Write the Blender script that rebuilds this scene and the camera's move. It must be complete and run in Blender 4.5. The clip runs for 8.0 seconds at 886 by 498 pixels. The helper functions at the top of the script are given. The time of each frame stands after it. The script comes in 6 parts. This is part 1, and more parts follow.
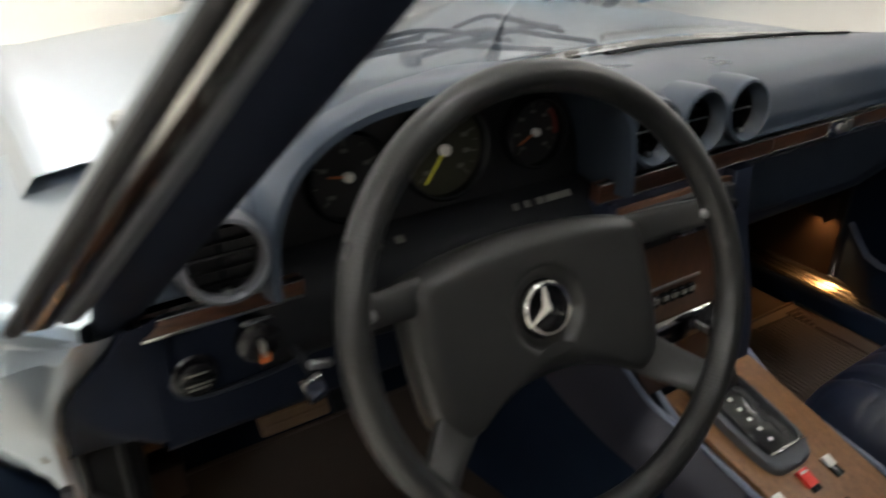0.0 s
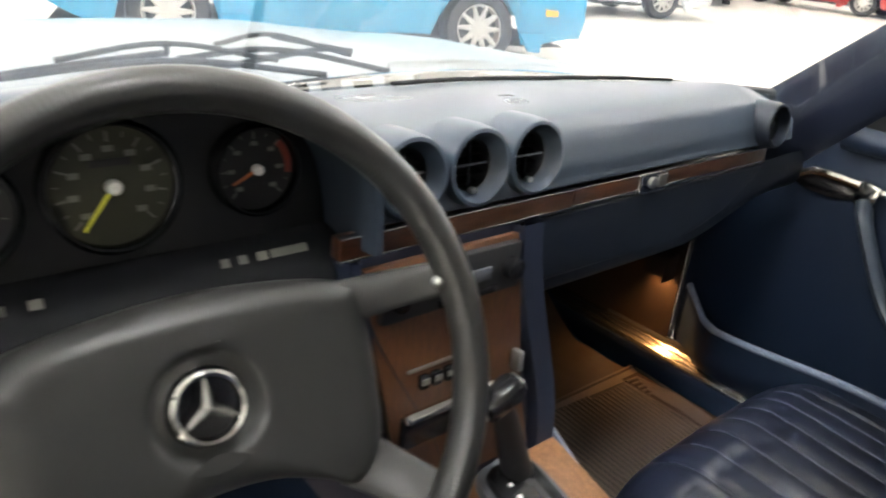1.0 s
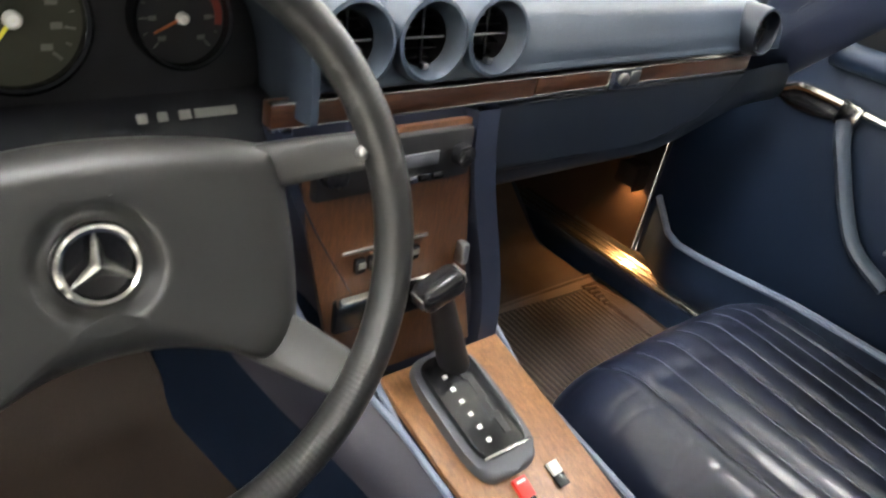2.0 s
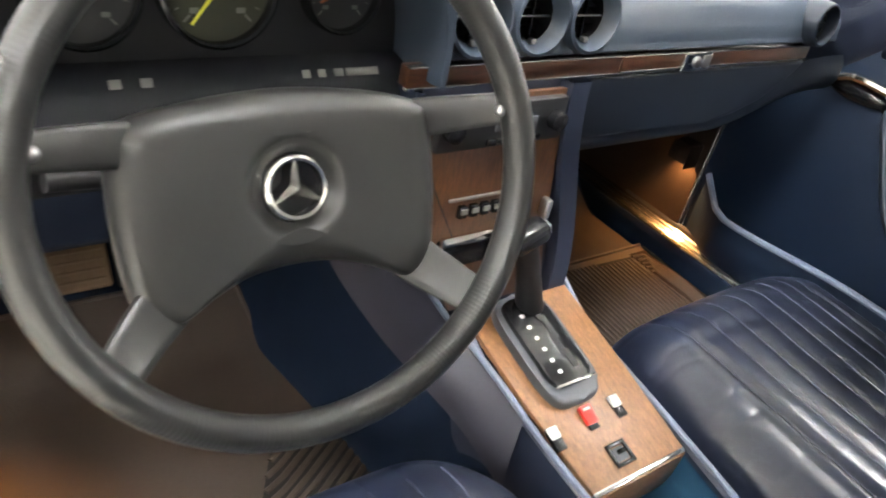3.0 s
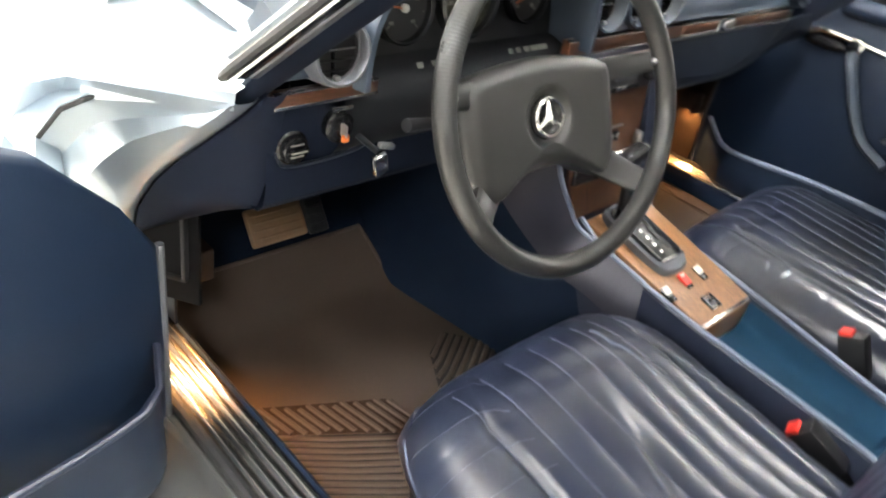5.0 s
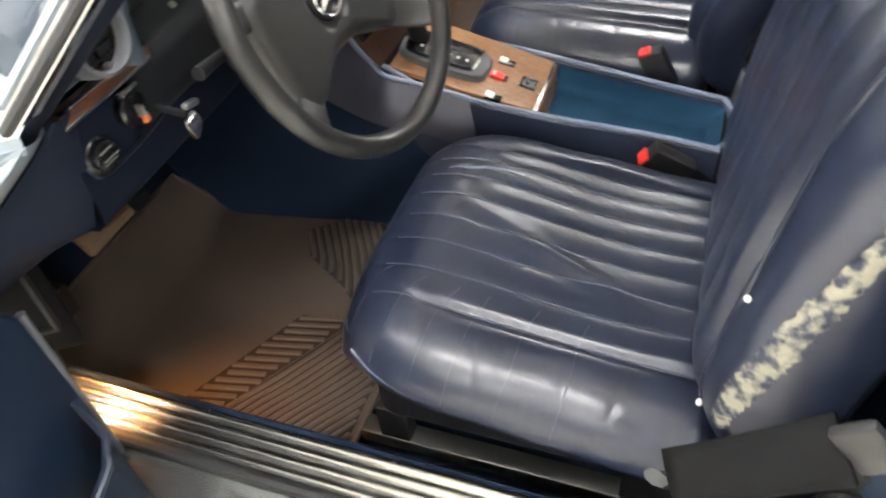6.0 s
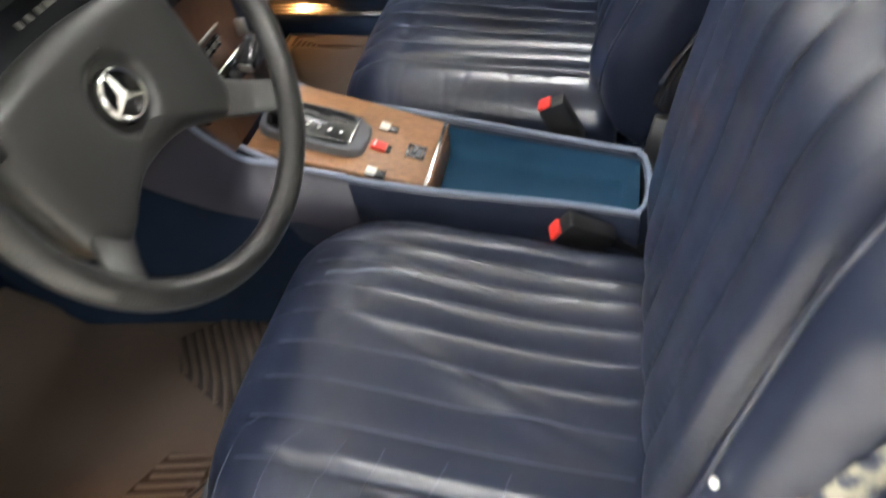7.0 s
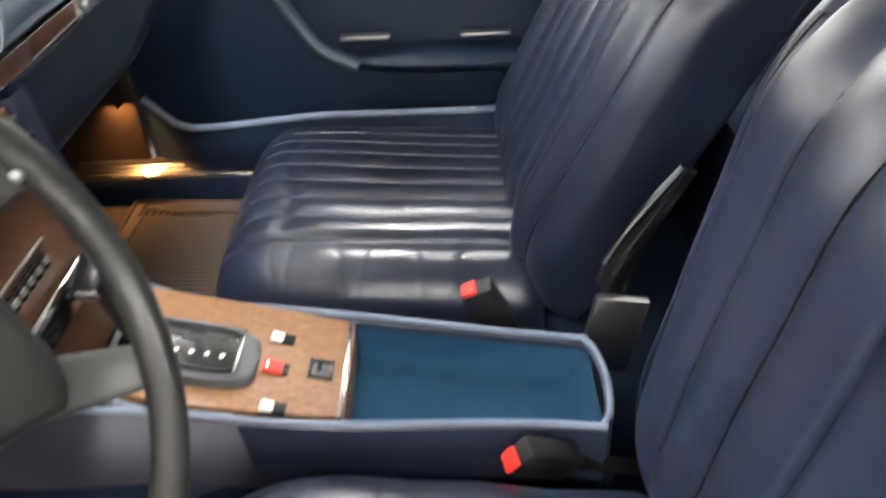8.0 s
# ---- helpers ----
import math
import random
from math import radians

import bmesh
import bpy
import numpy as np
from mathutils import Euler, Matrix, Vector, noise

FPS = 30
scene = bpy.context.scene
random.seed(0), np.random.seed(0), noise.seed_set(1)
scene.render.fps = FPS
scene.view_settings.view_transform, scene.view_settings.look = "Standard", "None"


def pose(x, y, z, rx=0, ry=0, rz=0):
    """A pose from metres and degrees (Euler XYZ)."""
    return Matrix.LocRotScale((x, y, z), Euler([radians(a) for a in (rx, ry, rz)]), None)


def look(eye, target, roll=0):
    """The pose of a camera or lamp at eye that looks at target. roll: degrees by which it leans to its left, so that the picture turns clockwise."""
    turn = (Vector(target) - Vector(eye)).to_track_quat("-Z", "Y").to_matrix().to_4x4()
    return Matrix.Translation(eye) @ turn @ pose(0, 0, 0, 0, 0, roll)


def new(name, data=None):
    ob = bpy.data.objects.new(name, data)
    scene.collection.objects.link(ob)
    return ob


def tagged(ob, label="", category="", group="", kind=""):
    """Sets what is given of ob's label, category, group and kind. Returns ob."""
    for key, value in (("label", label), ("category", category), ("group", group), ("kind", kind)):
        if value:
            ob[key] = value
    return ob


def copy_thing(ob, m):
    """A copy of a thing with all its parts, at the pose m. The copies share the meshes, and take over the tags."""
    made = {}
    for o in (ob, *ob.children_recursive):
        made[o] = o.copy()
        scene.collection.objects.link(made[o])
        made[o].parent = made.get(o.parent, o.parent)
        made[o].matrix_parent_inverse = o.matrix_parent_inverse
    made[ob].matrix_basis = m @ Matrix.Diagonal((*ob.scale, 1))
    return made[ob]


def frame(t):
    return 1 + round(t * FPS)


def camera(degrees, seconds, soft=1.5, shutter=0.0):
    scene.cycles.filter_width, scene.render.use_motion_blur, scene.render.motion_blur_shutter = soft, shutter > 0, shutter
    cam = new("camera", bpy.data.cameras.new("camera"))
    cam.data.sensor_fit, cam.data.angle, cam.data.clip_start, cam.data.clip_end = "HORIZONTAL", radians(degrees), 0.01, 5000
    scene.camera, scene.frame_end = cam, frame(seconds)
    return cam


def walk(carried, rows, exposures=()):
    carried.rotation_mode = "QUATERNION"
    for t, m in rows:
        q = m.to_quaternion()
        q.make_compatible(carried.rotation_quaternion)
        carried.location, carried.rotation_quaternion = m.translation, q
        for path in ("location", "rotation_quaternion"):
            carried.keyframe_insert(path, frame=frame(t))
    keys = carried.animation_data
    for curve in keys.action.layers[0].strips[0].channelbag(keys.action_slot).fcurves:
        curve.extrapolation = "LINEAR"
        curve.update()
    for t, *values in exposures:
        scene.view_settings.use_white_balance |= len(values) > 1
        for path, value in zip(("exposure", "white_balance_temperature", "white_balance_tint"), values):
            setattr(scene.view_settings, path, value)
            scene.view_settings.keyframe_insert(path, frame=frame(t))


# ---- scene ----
cam = camera(60.7, 8.0, soft=2.0, shutter=0.5)
PATH = [
    (0, (-0.779, -0.432, 1.257), (-0.039, 0.678, 0.572), 0.5),
    (0.5, (-0.646, -0.408, 1.222), (0.193, 0.659, 0.584), 1.8),
    (1, (-0.544, -0.400, 1.208), (0.370, 0.626, 0.606), 5.6),
    (1.5, (-0.482, -0.400, 1.180), (0.472, 0.576, 0.559), 7.8),
    (1.7, (-0.481, -0.403, 1.177), (0.445, 0.552, 0.485), 8.8),
    (2.8, (-0.595, -0.435, 1.194), (0.269, 0.486, 0.384), 14.1),
    (3, (-0.629, -0.449, 1.200), (0.226, 0.476, 0.386), 13.8),
    (3.5, (-0.717, -0.461, 1.220), (0.136, 0.452, 0.391), 14.1),
    (4, (-0.812, -0.486, 1.236), (0.044, 0.421, 0.402), 15.1),
    (4.2, (-0.856, -0.500, 1.245), (0.003, 0.415, 0.424), 15.4),
    (5.3, (-1.151, -0.527, 1.252), (-0.150, 0.224, 0.425), 5.8),
    (5.5, (-1.127, -0.475, 1.309), (-0.153, 0.149, 0.353), 1.9),
    (6, (-1.129, -0.454, 1.304), (-0.150, -0.009, 0.258), -7.4),
    (6.5, (-1.032, -0.443, 1.269), (-0.034, -0.081, 0.210), -7.6),
    (7, (-0.896, -0.434, 1.242), (0.150, -0.127, 0.212), -7.5),
    (7.5, (-0.743, -0.345, 1.219), (0.391, -0.163, 0.253), -3.9),
    (8, (-0.641, -0.312, 1.208), (0.567, -0.288, 0.319), -2.5),
]
LIGHT = [(0, -1.75), (0.5, -0.8), (1.0, -0.4), (1.5, -0.1), (2.8, 0.4), (4.2, 0.6), (5.5, 0.1), (6.5, -0.05), (7.0, 0.0), (8.0, 0.3)]
walk(cam, [(t, look(eye, target, roll)) for t, eye, target, roll in PATH], LIGHT)

# ---- world, lamps, exposure ----
world = bpy.data.worlds.new("showroom_air")
scene.world = world
world.use_nodes = True
world.node_tree.nodes["Background"].inputs[0].default_value = (0.9, 0.95, 1.0, 1)
world.node_tree.nodes["Background"].inputs[1].default_value = 0.6



# ---- materials ----
def mat(name, color, rough=0.5, metal=0.0, vary=0.25, scale=18.0, fine=220.0, bump=0.15, coat=0.0, spec=0.5, rand=0.0, stretch=(1, 1, 1), rvar=0.12):
    """A surface with variation at two scales: broad stains and fine grain, in metres of the object."""
    m = bpy.data.materials.new(name)
    m.use_nodes = True
    nt = m.node_tree
    n, l = nt.nodes, nt.links
    b = n["Principled BSDF"]
    b.inputs["Metallic"].default_value = metal
    b.inputs["Specular IOR Level"].default_value = spec
    b.inputs["Coat Weight"].default_value = coat
    b.inputs["Coat Roughness"].default_value = 0.08
    tc = n.new("ShaderNodeTexCoord")
    mp = n.new("ShaderNodeMapping")
    mp.inputs["Scale"].default_value = stretch
    l.new(tc.outputs["Object"], mp.inputs["Vector"])
    big, small = n.new("ShaderNodeTexNoise"), n.new("ShaderNodeTexNoise")
    for node, sc, det in ((big, scale, 4), (small, fine, 3)):
        node.inputs["Scale"].default_value = sc
        node.inputs["Detail"].default_value = det
        l.new(mp.outputs["Vector"], node.inputs["Vector"])
    mix = n.new("ShaderNodeMix")
    mix.data_type = "RGBA"
    lo = [c * (1 - vary) for c in color]
    hi = [min(1, c * (1 + vary)) for c in color]
    mix.inputs[6].default_value = (*lo, 1)
    mix.inputs[7].default_value = (*hi, 1)
    add = n.new("ShaderNodeMath")
    add.operation = "MULTIPLY_ADD"
    l.new(small.outputs["Fac"], add.inputs[0])
    add.inputs[1].default_value = 0.5
    half = n.new("ShaderNodeMath")
    half.operation = "MULTIPLY"
    l.new(big.outputs["Fac"], half.inputs[0])
    half.inputs[1].default_value = 0.6
    l.new(half.outputs[0], add.inputs[2])
    last = add.outputs[0]
    if rand:
        oi = n.new("ShaderNodeObjectInfo")
        r = n.new("ShaderNodeMath")
        r.operation = "MULTIPLY_ADD"
        l.new(oi.outputs["Random"], r.inputs[0])
        r.inputs[1].default_value = rand
        l.new(last, r.inputs[2])
        last = r.outputs[0]
    l.new(last, mix.inputs[0])
    l.new(mix.outputs[2], b.inputs["Base Color"])
    rr = n.new("ShaderNodeMapRange")
    rr.inputs["To Min"].default_value = max(0.02, rough - rvar)
    rr.inputs["To Max"].default_value = min(1, rough + rvar)
    l.new(big.outputs["Fac"], rr.inputs["Value"])
    l.new(rr.outputs[0], b.inputs["Roughness"])
    if bump:
        bp = n.new("ShaderNodeBump")
        bp.inputs["Strength"].default_value = bump
        bp.inputs["Distance"].default_value = 0.002
        l.new(small.outputs["Fac"], bp.inputs["Height"])
        l.new(bp.outputs[0], b.inputs["Normal"])
    return m


def leather(name, color, rough):
    """Aged leather: pebbled grain, creases and pale scuffs."""
    m = mat(name, color, rough, vary=0.14, scale=6, fine=120, bump=0.0, spec=0.62, rvar=0.03)
    n, l = m.node_tree.nodes, m.node_tree.links
    b = n["Principled BSDF"]
    tc = n["Texture Coordinate"]
    v = n.new("ShaderNodeTexVoronoi")
    v.inputs["Scale"].default_value = 230
    l.new(tc.outputs["Object"], v.inputs["Vector"])
    crease = n.new("ShaderNodeTexNoise")
    crease.inputs["Scale"].default_value = 22
    crease.inputs["Detail"].default_value = 2
    crease.inputs["Distortion"].default_value = 0.6
    l.new(tc.outputs["Object"], crease.inputs["Vector"])
    b1, b2 = n.new("ShaderNodeBump"), n.new("ShaderNodeBump")
    b1.inputs["Strength"].default_value, b1.inputs["Distance"].default_value = 0.02, 0.0008
    b2.inputs["Strength"].default_value, b2.inputs["Distance"].default_value = 0.10, 0.003
    l.new(v.outputs["Distance"], b1.inputs["Height"])
    l.new(crease.outputs["Fac"], b2.inputs["Height"])
    l.new(b1.outputs[0], b2.inputs["Normal"])
    l.new(b2.outputs[0], b.inputs["Normal"])
    # faint scuffs and thin pale cracks
    sc = n.new("ShaderNodeTexNoise")
    sc.inputs["Scale"].default_value = 7
    sc.inputs["Detail"].default_value = 6
    l.new(tc.outputs["Object"], sc.inputs["Vector"])
    ramp = n.new("ShaderNodeValToRGB")
    ramp.color_ramp.elements[0].position, ramp.color_ramp.elements[1].position = 0.52, 0.74
    l.new(sc.outputs["Fac"], ramp.inputs["Fac"])
    warp = n.new("ShaderNodeMix")
    warp.data_type = "VECTOR"
    warp.inputs[0].default_value = 0.10
    longer = n.new("ShaderNodeMapping")
    longer.inputs["Scale"].default_value = (0.38, 1.0, 1.0)
    l.new(tc.outputs["Object"], longer.inputs["Vector"])
    l.new(longer.outputs[0], warp.inputs[4])
    l.new(crease.outputs["Color"], warp.inputs[5])
    vc = n.new("ShaderNodeTexVoronoi")
    vc.feature = "DISTANCE_TO_EDGE"
    vc.inputs["Scale"].default_value = 8
    l.new(warp.outputs[1], vc.inputs["Vector"])
    thin = n.new("ShaderNodeValToRGB")
    thin.color_ramp.elements[0].position, thin.color_ramp.elements[1].position = 0.010, 0.034
    thin.color_ramp.elements[0].color, thin.color_ramp.elements[1].color = (1, 1, 1, 1), (0, 0, 0, 1)
    l.new(vc.outputs["Distance"], thin.inputs["Fac"])
    mul = n.new("ShaderNodeMath")
    mul.operation = "MULTIPLY"
    l.new(thin.outputs["Color"], mul.inputs[0])
    l.new(ramp.outputs["Color"], mul.inputs[1])
    k = n.new("ShaderNodeMath")
    k.operation = "MULTIPLY_ADD"
    k.inputs[1].default_value = 0.025
    l.new(ramp.outputs["Color"], k.inputs[0])
    half2 = n.new("ShaderNodeMath")
    half2.operation = "MULTIPLY"
    half2.inputs[1].default_value = 0.07
    l.new(mul.outputs[0], half2.inputs[0])
    l.new(half2.outputs[0], k.inputs[2])
    mx = n.new("ShaderNodeMix")
    mx.data_type = "RGBA"
    mx.inputs[7].default_value = (0.16, 0.17, 0.20, 1)
    first = n["Mix"]
    l.new(first.outputs[2], mx.inputs[6])
    l.new(k.outputs[0], mx.inputs[0])
    l.new(mx.outputs[2], b.inputs["Base Color"])
    return m


def wood(name, dark, light, along):
    """Lacquered veneer with grain along one axis."""
    m = bpy.data.materials.new(name)
    m.use_nodes = True
    n, l = m.node_tree.nodes, m.node_tree.links
    b = n["Principled BSDF"]
    b.inputs["Coat Weight"].default_value, b.inputs["Coat Roughness"].default_value = 0.35, 0.28
    tc, mp = n.new("ShaderNodeTexCoord"), n.new("ShaderNodeMapping")
    mp.inputs["Scale"].default_value = along
    l.new(tc.outputs["Object"], mp.inputs["Vector"])
    a, c = n.new("ShaderNodeTexNoise"), n.new("ShaderNodeTexNoise")
    a.inputs["Scale"].default_value, a.inputs["Detail"].default_value, a.inputs["Distortion"].default_value = 30, 6, 0.8
    c.inputs["Scale"].default_value, c.inputs["Detail"].default_value = 130, 3
    l.new(mp.outputs[0], a.inputs["Vector"])
    l.new(mp.outputs[0], c.inputs["Vector"])
    s = n.new("ShaderNodeMath")
    s.operation = "MULTIPLY_ADD"
    s.inputs[1].default_value = 0.4
    l.new(c.outputs["Fac"], s.inputs[0])
    h = n.new("ShaderNodeMath")
    h.operation = "MULTIPLY"
    h.inputs[1].default_value = 0.6
    l.new(a.outputs["Fac"], h.inputs[0])
    l.new(h.outputs[0], s.inputs[2])
    ramp = n.new("ShaderNodeValToRGB")
    ramp.color_ramp.elements[0].position, ramp.color_ramp.elements[1].position = 0.35, 0.65
    ramp.color_ramp.elements[0].color, ramp.color_ramp.elements[1].color = (*dark, 1), (*light, 1)
    l.new(s.outputs[0], ramp.inputs["Fac"])
    l.new(ramp.outputs[0], b.inputs["Base Color"])
    b.inputs["Roughness"].default_value = 0.4
    return m


def glow(name, color, strength):
    m = bpy.data.materials.new(name)
    m.use_nodes = True
    b = m.node_tree.nodes["Principled BSDF"]
    b.inputs["Base Color"].default_value = (*color, 1)
    b.inputs["Emission Color"].default_value = (*color, 1)
    b.inputs["Emission Strength"].default_value = strength
    return m


def glass(name, color=(1, 1, 1), rough=0.0):
    m = bpy.data.materials.new(name)
    m.use_nodes = True
    b = m.node_tree.nodes["Principled BSDF"]
    b.inputs["Base Color"].default_value = (*color, 1)
    b.inputs["Transmission Weight"].default_value = 1.0
    b.inputs["Roughness"].default_value = rough
    b.inputs["IOR"].default_value = 1.45
    return m


M_SEAT = leather("blue_leather", (0.0125, 0.0168, 0.033), 0.295)
M_WELT = mat("seam_leather", (0.045, 0.052, 0.078), 0.35, vary=0.2, scale=30, fine=300, bump=0.05)
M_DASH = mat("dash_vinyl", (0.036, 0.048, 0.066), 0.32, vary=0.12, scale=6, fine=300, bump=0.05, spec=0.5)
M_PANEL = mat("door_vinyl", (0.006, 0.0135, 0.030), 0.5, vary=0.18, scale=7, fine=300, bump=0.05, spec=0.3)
# darker, duller copy of the lower dash vinyl; shade beside the open doorway is in its colour
M_COVER = mat("dulled_navy_padding", (0.0055, 0.0085, 0.0175), 0.75, vary=0.25, scale=9, fine=300, bump=0.08, spec=0.12)
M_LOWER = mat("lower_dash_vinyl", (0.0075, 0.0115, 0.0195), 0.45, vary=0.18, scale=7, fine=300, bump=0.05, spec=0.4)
M_CHEEK = mat("cheek_vinyl", (0.032, 0.032, 0.043), 0.45, vary=0.15, scale=8, fine=300, bump=0.05)
M_CONSOLE = mat("console_vinyl", (0.016, 0.0215, 0.040), 0.42, vary=0.15, scale=8, fine=300, bump=0.05)
M_PIPING = mat("piping_vinyl", (0.16, 0.19, 0.26), 0.4, vary=0.15, scale=30, fine=400, bump=0.05)
M_CARPET = mat("blue_carpet", (0.008, 0.015, 0.031), 0.95, vary=0.45, scale=20, fine=500, bump=0.4, spec=0.1)
M_TRAY = mat("tray_carpet", (0.012, 0.045, 0.085), 0.9, vary=0.3, scale=16, fine=800, bump=0.5, spec=0.15)
M_BROWN = mat("brown_carpet", (0.033, 0.0225, 0.017), 0.95, vary=0.35, scale=14, fine=800, bump=0.6, spec=0.1)
M_MAT = mat("brown_rubber", (0.058, 0.041, 0.031), 0.65, vary=0.3, scale=14, fine=300, bump=0.2)
# groove dirt and the shade between ribs, put into one dark colour
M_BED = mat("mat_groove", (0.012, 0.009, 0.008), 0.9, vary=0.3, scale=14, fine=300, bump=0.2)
M_RIM = mat("wheel_rubber", (0.017, 0.017, 0.0165), 0.29, vary=0.15, scale=25, fine=260, bump=0.14, rvar=0.04)
M_PAD = mat("pad_vinyl", (0.0195, 0.0195, 0.0185), 0.34, vary=0.12, scale=10, fine=300, bump=0.05)
M_BLACK = mat("black_plastic", (0.009, 0.009, 0.010), 0.45, vary=0.25, scale=30, fine=400, bump=0.1)
M_GLOSS = mat("gloss_black", (0.010, 0.010, 0.011), 0.18, vary=0.2, scale=40, fine=300, bump=0.0, rvar=0.06)
M_CHROME = mat("chrome", (0.72, 0.72, 0.70), 0.14, metal=1.0, vary=0.08, scale=40, fine=300, bump=0.02, rvar=0.08)
M_SATIN = mat("satin_metal", (0.42, 0.42, 0.41), 0.36, metal=1.0, vary=0.12, scale=40, fine=500, bump=0.04)
M_SILL = mat("ribbed_aluminium", (0.47, 0.45, 0.42), 0.24, metal=1.0, vary=0.10, scale=12, fine=200, bump=0.02, rvar=0.06, stretch=(1, 0.15, 1))
M_PAINT = mat("silver_blue_paint", (0.53, 0.60, 0.66), 0.29, metal=0.64, vary=0.03, scale=3, fine=40, bump=0.0, coat=0.6, rvar=0.02)
# silver paint darkened: the outer sill's shade and dark reflections are in the colour
M_SILLSHADE = mat("shaded_sill_paint", (0.31, 0.315, 0.30), 0.20, metal=0.85, vary=0.15, scale=6, fine=60, bump=0.01, coat=0.4)
M_LEDGE = mat("soft_black_vinyl", (0.010, 0.011, 0.013), 0.6, vary=0.2, scale=20, fine=300, bump=0.08, spec=0.2)
# brown rubber lightened to tan: the light on the brake pad is in the colour
M_PEDAL = mat("lamplit_pedal_rubber", (0.17, 0.11, 0.065), 0.75, vary=0.3, scale=30, fine=200, bump=0.2)
M_RUBBER = mat("seal_rubber", (0.016, 0.016, 0.017), 0.6, vary=0.3, scale=40, fine=300, bump=0.2)
M_GREYTRIM = mat("grey_seal", (0.075, 0.08, 0.09), 0.55, vary=0.2, scale=30, fine=300, bump=0.1)
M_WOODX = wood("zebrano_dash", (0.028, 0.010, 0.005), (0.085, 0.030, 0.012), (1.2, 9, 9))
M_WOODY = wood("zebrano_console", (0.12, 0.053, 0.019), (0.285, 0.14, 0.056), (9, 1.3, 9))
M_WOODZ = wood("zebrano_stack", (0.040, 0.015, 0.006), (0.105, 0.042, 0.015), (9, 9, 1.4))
M_RED = mat("red_plastic", (0.62, 0.035, 0.025), 0.35, vary=0.12, scale=60, fine=400, bump=0.03)
M_WHITE = mat("white_plastic", (0.80, 0.79, 0.74), 0.35, vary=0.06, scale=60, fine=400, bump=0.03)
M_SECTOR = mat("dial_red", (0.22, 0.030, 0.018), 0.5, vary=0.1, scale=60, fine=400, bump=0.0)
M_YELLOW = mat("needle_yellow", (0.75, 0.72, 0.06), 0.5, vary=0.1, scale=60, fine=400, bump=0.0)
M_ORANGE = mat("needle_orange", (0.50, 0.12, 0.025), 0.5, vary=0.1, scale=60, fine=400, bump=0.0)
M_DIAL = mat("dial_face", (0.012, 0.012, 0.012), 0.6, vary=0.2, scale=40, fine=300, bump=0.03)
M_MARK = mat("dial_print", (0.15, 0.15, 0.13), 0.6, vary=0.15, scale=60, fine=300, bump=0.0)
M_OLIVE = mat("dial_olive", (0.030, 0.030, 0.016), 0.6, vary=0.2, scale=60, fine=300, bump=0.0)
M_BELT = mat("belt_webbing", (0.007, 0.007, 0.0075), 0.85, vary=0.2, scale=20, fine=300, bump=0.1, spec=0.1)
M_FOAM = mat("worn_foam", (0.25, 0.24, 0.185), 0.85, vary=0.4, scale=60, fine=200, bump=0.2)
# leather flakes left on the foam
_n, _l = M_FOAM.node_tree.nodes, M_FOAM.node_tree.links
_fl, _rp, _mx = _n.new("ShaderNodeTexNoise"), _n.new("ShaderNodeValToRGB"), _n.new("ShaderNodeMix")
_fl.inputs["Scale"].default_value, _fl.inputs["Detail"].default_value = 48, 3
_rp.color_ramp.elements[0].position, _rp.color_ramp.elements[1].position = 0.44, 0.58
_mx.data_type = "RGBA"
_l.new(_n["Texture Coordinate"].outputs["Object"], _fl.inputs["Vector"])
_l.new(_fl.outputs["Fac"], _rp.inputs["Fac"])
_l.new(_rp.outputs["Color"], _mx.inputs[0])
_l.new(_n["Mix"].outputs[2], _mx.inputs[6])
_mx.inputs[7].default_value = (0.03, 0.035, 0.055, 1)
_l.new(_mx.outputs[2], _n["Principled BSDF"].inputs["Base Color"])
M_LENS = glow("courtesy_lens", (1.0, 0.50, 0.15), 12.0)
# liner of the unseen roof, pale to reflect soft light onto the seats
M_LINER = mat("reflecting_liner_cloth", (0.50, 0.48, 0.45), 0.8, vary=0.08, scale=10, fine=300, bump=0.05)
M_TOE = mat("worn_brown_carpet", (0.060, 0.048, 0.039), 0.95, vary=0.35, scale=30, fine=300, bump=0.4, spec=0.1)
M_FLOOR = mat("polished_concrete", (0.74, 0.71, 0.64), 0.35, vary=0.12, scale=1.2, fine=60, bump=0.02)
# for the unseen south wall: grey is chosen to weaken light from that side
M_WALLDIM = mat("grey_wall", (0.28, 0.28, 0.28), 0.8, vary=0.08, scale=0.8, fine=40, bump=0.03)
M_WALL = mat("white_wall", (0.80, 0.79, 0.76), 0.8, vary=0.05, scale=0.8, fine=40, bump=0.03)
M_TUBE = glow("ceiling_panel_light", (1.0, 0.99, 0.975), 124.0)
M_CARBLUE = mat("turquoise_paint", (0.030, 0.27, 0.47), 0.25, vary=0.06, scale=3, fine=300, bump=0.0, coat=1.0, rvar=0.04)
M_CARWHITE = mat("white_car_paint", (0.75, 0.76, 0.78), 0.3, vary=0.04, scale=3, fine=300, bump=0.0, coat=1.0, rvar=0.04)
M_CARRED = mat("red_car_paint", (0.35, 0.03, 0.025), 0.25, vary=0.06, scale=3, fine=300, bump=0.0, coat=1.0, rvar=0.04)
M_CARDARK = mat("dark_car_paint", (0.02, 0.03, 0.055), 0.25, vary=0.1, scale=3, fine=300, bump=0.0, coat=1.0, rvar=0.04)
M_TYRE = mat("tyre_rubber", (0.022, 0.022, 0.023), 0.75, vary=0.3, scale=20, fine=200, bump=0.2)
